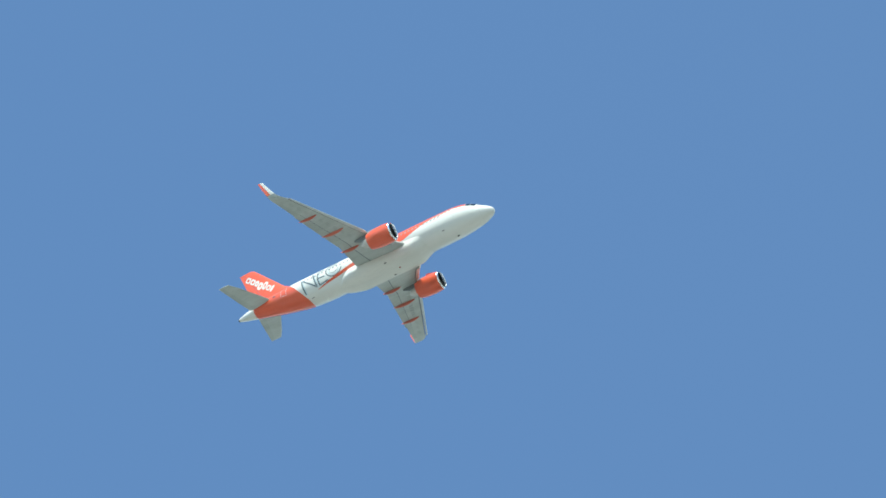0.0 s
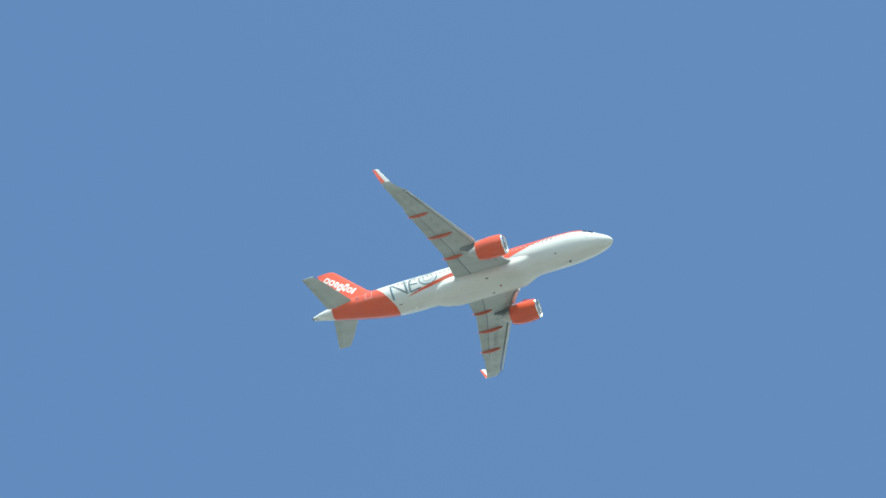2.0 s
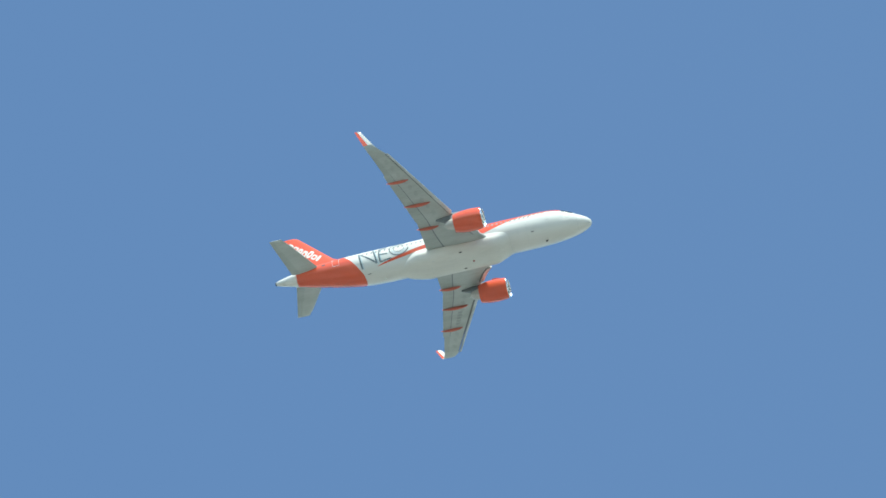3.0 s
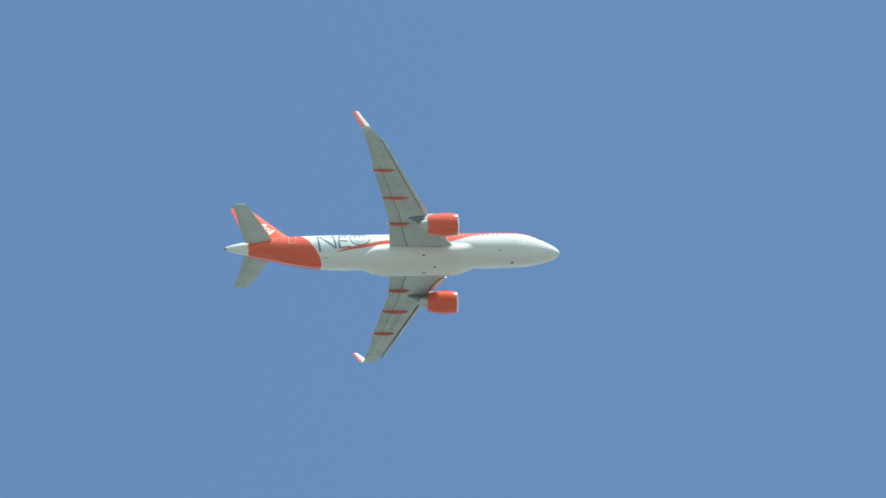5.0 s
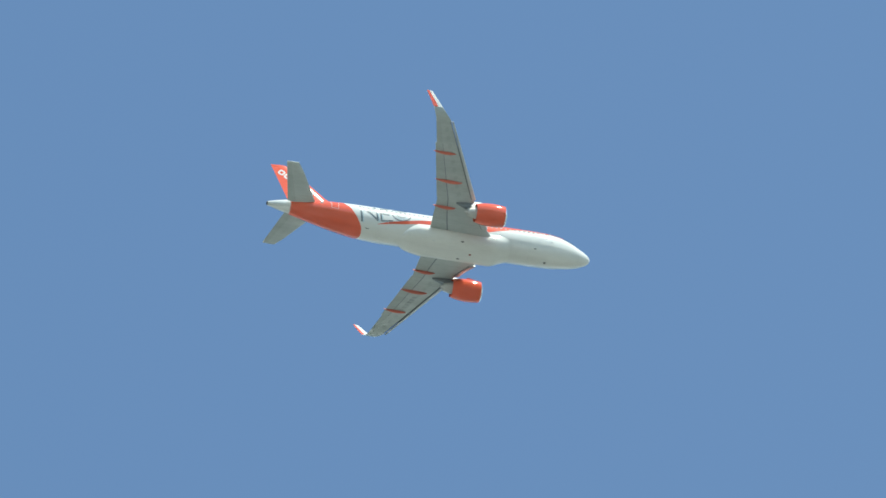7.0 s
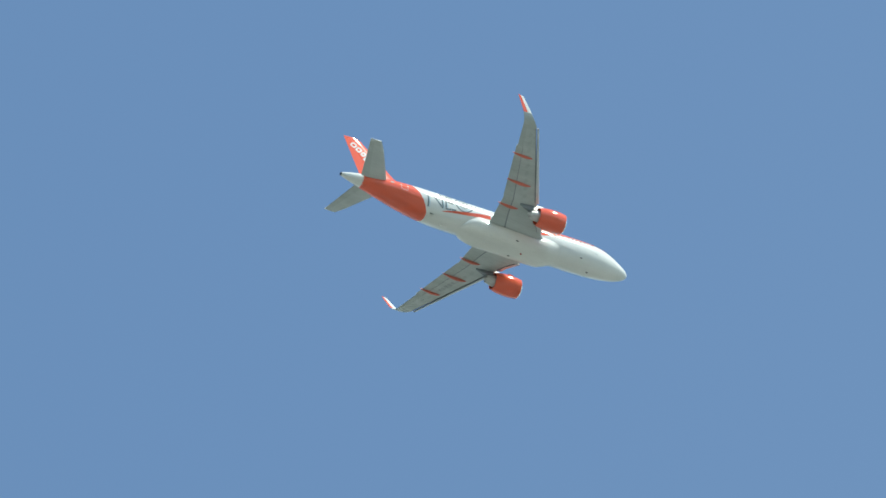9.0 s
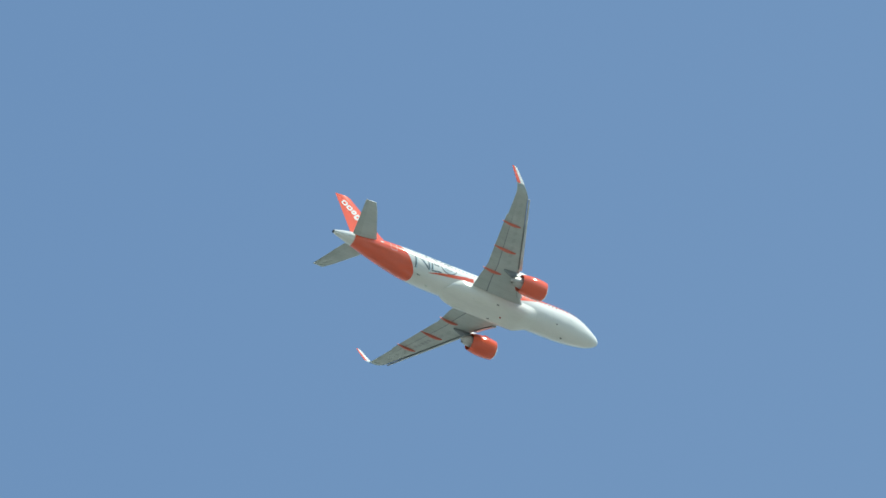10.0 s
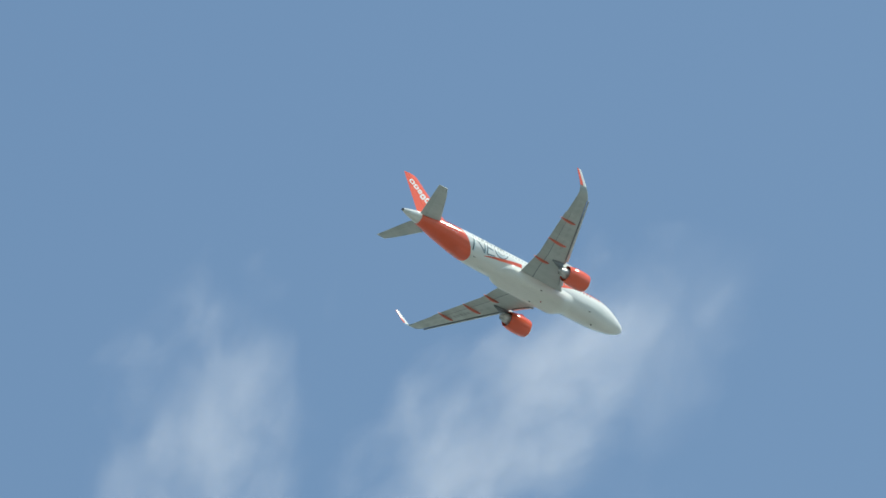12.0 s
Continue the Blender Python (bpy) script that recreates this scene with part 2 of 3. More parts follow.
WHITE = paint("white_paint", (0.67, 0.665, 0.63), 0.3, coat=1.0, vary=0.03, dirty=0.05, bump=0.001)
ORANGE = paint("orange_paint", (0.67, 0.114, 0.06), 0.3, coat=1.0, vary=0.03, streak=2.0, dirty=0.02, bump=0.001, dirt=(0.4, 0.1, 0.04))
# the same orange without gloss, dulled in colour for shade under the wing
ORANGE_MATT_SHADE = paint("orange_matt_shade", (0.57, 0.15, 0.105), 0.55, vary=0.06, streak=2.0, dirty=0.25, dirt=(0.3, 0.12, 0.08))
WING_GREY = paint("wing_grey", (0.43, 0.46, 0.445), 0.45, vary=0.1, dirty=0.22, dirt=(0.2, 0.2, 0.18))
FLAP_GREY = paint("flap_grey", (0.39, 0.42, 0.405), 0.48, vary=0.1, dirty=0.28, dirt=(0.17, 0.17, 0.15))
SLAT_GREY = paint("slat_grey", (0.5, 0.52, 0.52), 0.35, metal=0.15, vary=0.1, dirty=0.2)
METAL = paint("bare_metal", (0.78, 0.78, 0.78), 0.16, metal=1.0, dirty=0.05)
HOT_METAL = paint("hot_metal", (0.5, 0.49, 0.47), 0.5, metal=0.5, dirty=0.3, dirt=(0.2, 0.18, 0.16))
# dark grey that carries the shade around the slats in its colour
SHADE_GREY = paint("shade_grey", (0.17, 0.185, 0.195), 0.55, dirty=0.3)
PYLON_GREY = paint("pylon_grey", (0.19, 0.21, 0.225), 0.4, dirty=0.4, dirt=(0.1, 0.1, 0.1))
DARK = paint("dark_seal", (0.05, 0.052, 0.055), 0.5, dirty=0.2)
FAN_BLACK = paint("fan_blade", (0.03, 0.032, 0.035), 0.4, metal=0.3)
WINDOW = paint("cabin_glazing", (0.16, 0.17, 0.19), 0.55, dirty=0.02)
GLASS = paint("dark_glazing", (0.02, 0.024, 0.03), 0.08, dirty=0.02)
FAIRING_WHITE = paint("fairing_off_white", (0.66, 0.655, 0.615), 0.3, coat=0.6, vary=0.05, dirty=0.1)
INK = paint("slate_ink", (0.11, 0.14, 0.155), 0.3, dirty=0.1)
INK_PALE = paint("pale_blue_ink", (0.45, 0.56, 0.6), 0.3, dirty=0.1)
INK_GREY = paint("grey_ink", (0.31, 0.33, 0.33), 0.5, dirty=0.2)
SEAM = paint("seam_grey", (0.58, 0.59, 0.57), 0.45, dirty=0.3)
BEACON = paint("red_lens", (0.3, 0.03, 0.025), 0.12, dirty=0.02)


# colours of the unseen ground are set by the light bounced onto the belly
def ground_material():
    m, t, p = nodes("unseen_ground")
    co = t.nodes.new("ShaderNodeTexCoord")
    v = t.nodes.new("ShaderNodeTexVoronoi")
    v.inputs["Scale"].default_value = 0.02
    t.links.new(co.outputs["Object"], v.inputs["Vector"])
    r = t.nodes.new("ShaderNodeValToRGB")
    for pos, c in ((0.0, (0.0225, 0.0320, 0.0140)), (0.35, (0.0275, 0.0360, 0.0168)), (0.65, (0.0235, 0.0330, 0.0145)), (1.0, (0.0290, 0.0375, 0.0180))):
        e = r.color_ramp.elements.new(pos) if 0 < pos < 1 else r.color_ramp.elements[int(pos)]
        e.color = (*c, 1)
    sep = t.nodes.new("ShaderNodeSeparateColor")
    t.links.new(v.outputs["Color"], sep.inputs[0])
    t.links.new(sep.outputs[0], r.inputs[0])
    n = t.nodes.new("ShaderNodeTexNoise")
    n.inputs["Scale"].default_value = 0.4
    n.inputs["Detail"].default_value = 8
    t.links.new(co.outputs["Object"], n.inputs["Vector"])
    mix = t.nodes.new("ShaderNodeMix")
    mix.data_type = "RGBA"
    mix.blend_type = "OVERLAY"
    mix.inputs[0].default_value = 0.4
    t.links.new(r.outputs[0], mix.inputs[6])
    t.links.new(n.outputs[0], mix.inputs[7])
    t.links.new(mix.outputs[2], p.inputs["Base Color"])
    p.inputs["Roughness"].default_value = 0.95
    return m


def cloud_material(name, density, scale, seed):
    """Thin water-droplet veil: passes sunlight on downwards, fades by noise towards its rim."""
    m, t, p = nodes(name)
    t.nodes.remove(p)
    out = t.nodes["Material Output"]
    co = t.nodes.new("ShaderNodeTexCoord")
    mp = t.nodes.new("ShaderNodeMapping")
    mp.inputs["Location"].default_value = (seed, seed * 1.7, 0)
    mp.inputs["Scale"].default_value = (1.25, 0.85, 1.0)
    t.links.new(co.outputs["Object"], mp.inputs["Vector"])
    n = t.nodes.new("ShaderNodeTexNoise")
    n.inputs["Scale"].default_value = scale
    n.inputs["Detail"].default_value = 5
    n.inputs["Roughness"].default_value = 0.56
    n.inputs["Distortion"].default_value = 0.2
    t.links.new(mp.outputs[0], n.inputs["Vector"])
    # rim falloff from the sheet's own coordinates
    at = t.nodes.new("ShaderNodeAttribute")
    at.attribute_name = "rim"
    add = t.nodes.new("ShaderNodeMath")
    add.operation = "MULTIPLY_ADD"
    add.inputs[1].default_value = 3.0
    t.links.new(n.outputs[0], add.inputs[0])
    t.links.new(at.outputs["Fac"], add.inputs[2])
    mr = t.nodes.new("ShaderNodeMapRange")
    mr.interpolation_type = "SMOOTHSTEP"
    mr.inputs[1].default_value, mr.inputs[2].default_value = 1.45, 3.3
    mr.inputs[3].default_value, mr.inputs[4].default_value = 0.0, density
    t.links.new(add.outputs[0], mr.inputs[0])
    tl = t.nodes.new("ShaderNodeBsdfTranslucent")
    tl.inputs[0].default_value = (0.63, 0.62, 0.66, 1)
    tr = t.nodes.new("ShaderNodeBsdfTransparent")
    mx = t.nodes.new("ShaderNodeMixShader")
    t.links.new(mr.outputs[0], mx.inputs[0])
    t.links.new(tr.outputs[0], mx.inputs[1])
    t.links.new(tl.outputs[0], mx.inputs[2])
    t.links.new(mx.outputs[0], out.inputs["Surface"])
    return m


# ---- mesh helpers ----
def part(name, bm, material, parent=None, label="", smooth=True, sharp=35):
    bmesh.ops.remove_doubles(bm, verts=bm.verts, dist=0.0005)
    bmesh.ops.recalc_face_normals(bm, faces=bm.faces)
    me = bpy.data.meshes.new(name)
    bm.to_mesh(me)
    bm.free()
    if smooth:
        me.shade_smooth()
        me.set_sharp_from_angle(angle=radians(sharp))
    me.materials.append(material)
    ob = new(name, me)
    ob.parent = parent
    if label:
        tagged(ob, label)
    return ob


def loft(bm, rings, caps=(True, True), closed=True):
    rows = [[bm.verts.new(p) for p in ring] for ring in rings]
    n = len(rows[0])
    for a, b in zip(rows, rows[1:]):
        for i in range(n if closed else n - 1):
            j = (i + 1) % n
            bm.faces.new((a[i], a[j], b[j], b[i]))
    if caps[0]:
        bm.faces.new(rows[0][::-1])
    if caps[1]:
        bm.faces.new(rows[-1])
    return rows


def curve_at(table, x):
    """Smooth interpolation through a table of (x, values...), x falling from nose to tail."""
    xs = [r[0] for r in table]
    if x >= xs[0]:
        return table[0][1:]
    if x <= xs[-1]:
        return table[-1][1:]
    i = max(k for k in range(len(xs) - 1) if xs[k] >= x)
    x0, x1 = xs[i], xs[i + 1]
    u = (x - x0) / (x1 - x0)
    out = []
    for c in range(1, len(table[0])):
        p0, p1 = table[i][c], table[i + 1][c]
        d = (p1 - p0) / (x1 - x0)
        def slope(k):
            if k == 0 or k == len(xs) - 1:
                return d
            a = (table[k][c] - table[k - 1][c]) / (xs[k] - xs[k - 1])
            b = (table[k + 1][c] - table[k][c]) / (xs[k + 1] - xs[k])
            return 0.0 if a * b <= 0 else 2 * a * b / (a + b)
        m0, m1 = slope(i) * (x1 - x0), slope(i + 1) * (x1 - x0)
        out.append((2*u**3 - 3*u*u + 1) * p0 + (u**3 - 2*u*u + u) * m0 + (-2*u**3 + 3*u*u) * p1 + (u**3 - u*u) * m1)
    return out


# ---- ground: never in view, added to bounce light up to the aircraft ----
def build_ground():
    bm = bmesh.new()
    radii = [0, 60, 300, 1200, 4000, 12000, 40000]
    rings = [[(r * math.cos(a), r * math.sin(a), 0.0) for a in [k * math.tau / 64 for k in range(64)]] for r in radii[1:]]
    loft(bm, rings, caps=(True, False))
    ob = part("ground", bm, ground_material(), smooth=False)
    tagged(ob, "flat unseen ground in dark green patches, coloured for its bounced light", "ground", kind="structure")


build_ground()

# ---- aircraft body shape: x forward from the nose, y to port, z up ----
HULL = [  # x, top, bottom, half width
    (0.0, -0.60, -0.66, 0.03), (-0.06, -0.42, -0.83, 0.22), (-0.2, -0.24, -1.0, 0.42), (-0.5, 0.02, -1.21, 0.67), (-1.0, 0.34, -1.43, 0.95),
    (-1.6, 0.66, -1.61, 1.2), (-2.2, 1.12, -1.75, 1.4), (-3.0, 1.56, -1.88, 1.6), (-4.0, 1.86, -1.98, 1.79), (-5.2, 2.02, -2.05, 1.92),
    (-6.8, 2.07, -2.07, 1.975), (-12.0, 2.07, -2.07, 1.975), (-18.0, 2.07, -2.07, 1.975), (-24.0, 2.07, -2.07, 1.975), (-26.0, 2.07, -1.96, 1.95),
    (-28.0, 2.06, -1.66, 1.86), (-30.0, 2.03, -1.2, 1.67), (-32.0, 1.96, -0.66, 1.4), (-34.0, 1.83, -0.1, 1.05), (-35.5, 1.66, 0.3, 0.74),
    (-36.6, 1.47, 0.58, 0.48), (-37.2, 1.3, 0.76, 0.31), (-37.45, 1.22, 0.84, 0.24)]


def hull(x, deg, lift=0.0):
    """A point of the hull: angle from the starboard side, upwards."""
    top, low, half = curve_at(HULL, x)
    a = radians(deg)
    zc, rz = (top + low) / 2, (top - low) / 2
    return Vector((x, -(half + lift) * math.cos(a), zc + (rz + lift) * math.sin(a)))


def hull_patch(bm, x0, x1, a0, a1, lift, nx=2, na=2):
    """A shell patch on the hull; the limits may be numbers or functions of the other coordinate's share."""
    grid = []
    for i in range(nx + 1):
        row = []
        for j in range(na + 1):
            u, v = i / nx, j / na
            aa = (a0(u) if callable(a0) else a0) * (1 - v) + (a1(u) if callable(a1) else a1) * v
            xx = (x0(v) if callable(x0) else x0) * (1 - u) + (x1(v) if callable(x1) else x1) * u
            row.append(bm.verts.new(hull(xx, aa, lift)))
        grid.append(row)
    for i in range(nx):
        for j in range(na):
            bm.faces.new((grid[i][j], grid[i + 1][j], grid[i + 1][j + 1], grid[i][j + 1]))


def hull_ribbon(bm, points, width, lift, close=False):
    """A painted stroke on the hull along (x, angle) points; width in metres, one value or one a point."""
    fine = []
    n = len(points)
    for k in range(n if close else n - 1):
        p, q = points[k], points[(k + 1) % n]
        for s in range(6):
            fine.append((p[0] + (q[0] - p[0]) * s / 6, p[1] + (q[1] - p[1]) * s / 6, k + s / 6))
    if not close:
        fine.append((*points[-1], n - 1))
    prev, first = None, None
    m = len(fine)
    for k, (x, a, share) in enumerate(fine):
        b, c = fine[(k - 1) % m if close else max(0, k - 1)], fine[(k + 1) % m if close else min(m - 1, k + 1)]
        tangent = hull(c[0], c[1]) - hull(b[0], b[1])
        here = hull(x, a, lift)
        normal = (here - hull(x, a, lift - 0.5)).normalized()
        side = tangent.cross(normal).normalized()
        w = width if not isinstance(width, (list, tuple)) else width[min(int(share), len(width) - 2)] * (1 - share % 1) + width[min(int(share) + 1, len(width) - 1)] * (share % 1) if share < n - 1 else width[-1]
        pair = (bm.verts.new(here + side * w / 2), bm.verts.new(here - side * w / 2))
        if prev:
            bm.faces.new((prev[0], pair[0], pair[1], prev[1]))
        else:
            first = pair
        prev = pair
    if close:
        bm.faces.new((prev[0], first[0], first[1], prev[1]))


def box(bm, centre, size, bevel=0.0):
    m = Matrix.Translation(centre) @ Matrix.Diagonal((*size, 1))
    made = bmesh.ops.create_cube(bm, size=1, matrix=m)
    if bevel:
        edges = list({e for v in made["verts"] for e in v.link_edges})
        bmesh.ops.bevel(bm, geom=edges, offset=bevel, segments=2, affect="EDGES", profile=0.5)


# ---- wing shape ----
def wing_frame(y):
    """Leading edge, trailing edge, height and thickness share of the wing at |y|."""
    le = -11.9 - 0.503 * y
    if y < 4.6:
        le += 0.30 * (4.6 - y) ** 1.5 / 1.6
    te = -19.0 - 0.03 * y if y < 6.0 else -19.18 - 0.255 * (y - 6.0)
    z = -1.33 + 0.119 * y
    tc = 0.155 - 0.045 * min(1, y / 9)
    return le, te, z, tc


def airfoil(c, tc, upper):
    c = min(max(c, 0.0), 1.0)
    yt = 5 * tc * (0.2969 * math.sqrt(c) - 0.126 * c - 0.3516 * c * c + 0.2843 * c ** 3 - 0.1015 * c ** 4) + 0.0015
    camber = 0.018 * math.sin(math.pi * c) - 0.012 * max(0, c - 0.6)
    return camber + (yt if upper else -0.85 * yt)


def wing_section(y, side, c0, c1, extra=0.0, drop=0.0, n=9):
    le, te, z, tc = wing_frame(y)
    chord = le - te
    cs = [c0 + (c1 - c0) * (1 - math.cos(math.pi * k / n)) / 2 for k in range(n + 1)]
    pts = []
    for c in cs:
        pts.append((c, airfoil(c, tc, True)))
    for c in reversed(cs):
        pts.append((c, airfoil(c, tc, False)))
    out = []
    for c, h in pts:
        far = (c - c0) / max(1e-6, c1 - c0)
        out.append((le - chord * c - extra * far, side * y, z + chord * h - drop * far))
    return out


def wing_piece(side, ys, c0, c1, extra=0.0, drop=0.0, ahead=0.0, below=0.0):
    """A spanwise piece between two chord shares; a slat is set out ahead and below."""
    bm = bmesh.new()
    loft(bm, [[(x + ahead, yy, z - below) for x, yy, z in wing_section(y, side, c0, c1, extra, drop)] for y in ys])
    return bm


def span(a, b, n):
    return [a + (b - a) * k / n for k in range(n + 1)]


def build_wing(side, plane):
    where = "starboard" if side < 0 else "port"
    wing = part("wing", wing_piece(side, span(1.2, 6.0, 8) + span(6.5, 16.35, 12), 0.125, 0.71), WING_GREY, plane,
                "long swept " + where + " wing in pale grey paint")
    # added end piece, coloured dark so the sunlit slat end looks shaded
    part("slat_end", wing_piece(side, span(16.13, 16.21, 1), 0.0, 0.125, ahead=0.29, below=0.11), SHADE_GREY, wing, "end of the slats, coloured dark to dull its sunlit cap")
    for a, b in ((2.89, 4.91), (6.49, 8.98), (9.0, 11.48), (11.5, 13.98), (14.0, 16.12)):
        part("slat", wing_piece(side, span(a, b, 4), 0.0, 0.11, ahead=0.29, below=0.11), SLAT_GREY, wing, "pale grey slat set out for climb")
        # slat back and the nose behind it take the cove's shade as colour
        part("slat_back", wing_piece(side, span(a, b, 4), 0.1102, 0.125, ahead=0.29, below=0.11), SHADE_GREY, wing, "hollow back of the slat, its shade put into the colour")
        part("slat_cove", wing_piece(side, span(a, b, 4), 0.03, 0.0748), SHADE_GREY, wing, "fixed nose behind the slat, darkened in colour for shade")
        part("leading_edge", wing_piece(side, span(a, b, 4), 0.075, 0.1245), WING_GREY, wing)
    part("leading_edge", wing_piece(side, span(1.2, 2.88, 4), 0.0, 0.124), WING_GREY, wing)
    part("leading_edge", wing_piece(side, span(4.92, 6.48, 3), 0.0, 0.124), WING_GREY, wing)
    part("leading_edge", wing_piece(side, span(16.13, 16.35, 1), 0.0, 0.124), WING_GREY, wing)
    part("flap", wing_piece(side, span(1.9, 5.985, 4), 0.735, 1.0, 0.05), FLAP_GREY, wing, "inner grey trailing flap")
    part("flap", wing_piece(side, span(6.0, 13.185, 8), 0.735, 1.0, 0.14), FLAP_GREY, wing, "outer grey trailing flap")
    part("aileron", wing_piece(side, span(13.2, 15.935, 3), 0.735, 1.0), FLAP_GREY, wing, "grey aileron")
    part("trailing_edge", wing_piece(side, span(15.95, 16.35, 1), 0.712, 1.0), WING_GREY, wing)
    # solid strips close the flap gaps; the gaps' shade is their dark colour
    part("flap_gap_shade", wing_piece(side, span(1.9, 5.985, 4), 0.711, 0.734), PYLON_GREY, wing, "dark strip filling the flap gap, gap shade in its colour")
    part("flap_gap_shade", wing_piece(side, span(6.0, 13.185, 8), 0.711, 0.734), PYLON_GREY, wing, "dark strip filling the flap gap, gap shade in its colour")
    part("aileron_cove", wing_piece(side, span(13.2, 15.935, 3), 0.711, 0.734), FLAP_GREY, wing)
    # blended upturned tip
    bm = bmesh.new()
    rings = []
    le0, te0, z0, tc0 = wing_frame(16.35)
    steps = [(0.0, 0.0), (0.3, 0.04), (0.6, 0.15), (0.86, 0.36), (1.06, 0.68), (1.2, 1.1), (1.33, 1.7), (1.45, 2.25), (1.53, 2.64), (1.55, 2.75)]
    arc = 0.0
    for k, (dy, dz) in enumerate(steps):
        if k:
            arc += math.hypot(dy - steps[k - 1][0], dz - steps[k - 1][1])
        te = te0 - 0.385 * arc
        le = te + (le0 - te0) - 0.5 * min(arc, 1.2) - 0.22 * max(0, arc - 1.2) - (0.12 if k == len(steps) - 1 else 0)
        if k:
            lean = math.atan2(dz - steps[k - 1][1], dy - steps[k - 1][0])
        else:
            lean = 0.15
        chord = le - te
        ring = []
        for up in (True, False):
            cs = [(1 - math.cos(math.pi * q / 8)) / 2 for q in range(9)]
            for c in (cs if up else reversed(cs)):
                h = airfoil(c, 0.1, up) * chord
                ring.append((le - chord * c, side * (16.35 + dy - h * math.sin(lean)), z0 + dz + h * math.cos(lean)))
        rings.append(ring)
    loft(bm, rings[:5])
    part("wing_tip", bm, WING_GREY, wing, "grey root of the upturned tip")
    bm = bmesh.new()
    loft(bm, rings[4:])
    part("winglet", bm, WHITE, wing, "tall upturned white winglet with orange rear edge")
    # orange rear half of the winglet, both faces
    for face, picks in ((1, (5, 6, 7, 8)), (-1, (9, 10, 11, 12, 13))):
        bm = bmesh.new()
        strip = [[Vector(r[q]) + Vector((0, -face * side * 0.012, 0)) for q in picks] for r in rings[4:]]
        loft(bm, strip, caps=(False, False), closed=False)
        part("winglet_orange", bm, ORANGE, wing, "orange rear part of the winglet")
    # canoe fairings of the flap tracks
    for y, tail, length, deep in ((4.95, -19.5, 2.6, 0.4), (8.42, -20.05, 3.1, 0.42), (12.08, -21.12, 2.6, 0.36)):
        bm = bmesh.new()
        rings = []
        for k in range(13):
            u = k / 12
            x = tail + length * (1 - u)
            le, te, z, tc = wing_frame(y)
            c = min(1.0, (le - x) / (le - te))
            under = z + (le - te) * airfoil(c, tc, False)
            r = max(0.012, math.sin(math.pi * min(1, (u * 0.94 + 0.03)) ** 0.85) ** 0.75)
            w, d = 0.115 * r + 0.01, deep * 0.78 * r
            zc = under + 0.04 - 0.75 * d * (0.75 + 0.25 * u)
            rings.append([(x, side * y + w * math.cos(a), zc + d * math.sin(a) * 0.85) for a in [q * math.tau / 12 for q in range(12)]])
        loft(bm, rings)
        part("flap_fairing", bm, ORANGE_MATT_SHADE, wing, "orange canoe-shaped flap fairing")
    # fuel tank covers along the underside
    for k in range(9):
        y = 6.9 + k * 1.02
        le, te, z, tc = wing_frame(y)
        c = 0.4
        x = le - (le - te) * c
        bm = bmesh.new()
        ring = [(x + 0.24 * math.cos(a), side * (y + 0.36 * math.sin(a)), 0) for a in [q * math.tau / 16 for q in range(16)]]
        pts = []
        for px, py, _ in ring:
            l2, t2, z2, tc2 = wing_frame(abs(py))
            pts.append((px, py, z2 + (l2 - t2) * airfoil((l2 - px) / (l2 - t2), tc2, False)))
        loft(bm, [[(p[0], p[1], p[2] + 0.01) for p in pts], [(p[0], p[1], p[2] - 0.012) for p in pts]])
        part("tank_cover", bm, FLAP_GREY, wing)
    if side > 0:  # registration under one wing, kept as plain dark bars
        for k in range(5):
            y0 = 9.3 + 0.46 * k
            bm = bmesh.new()
            rows = []
            for c in (0.36, 0.44, 0.52):
                row = []
                for y in (y0, y0 + 0.3):
                    le, te, z, tc = wing_frame(y)
                    row.append((le - (le - te) * c, side * y, z + (le - te) * airfoil(c, tc, False) - 0.012))
                rows.append(row)
            loft(bm, [[Vector(q) + Vector((0, 0, h)) for q in (rows[0][0], rows[1][0], rows[2][0], rows[2][1], rows[1][1], rows[0][1])] for h in (0.02, 0.0)])
            part("painted_bar", bm, INK_GREY, wing, "plain dark grey painted bar")
    return wing


# ---- engines ----
ENGINE_Y, ENGINE_Z = 5.75, -2.08
NACELLE = [(-11.56, 1.19), (-11.75, 1.225), (-12.2, 1.28), (-12.8, 1.31), (-13.4, 1.295), (-14.0, 1.24), (-14.5, 1.14), (-14.85, 1.04)]


def circle(x, r, y, z, n=40, squash=1.0):
    return [(x, y + r * math.cos(a), z + r * squash * math.sin(a)) for a in [q * math.tau / n for q in range(n)]]


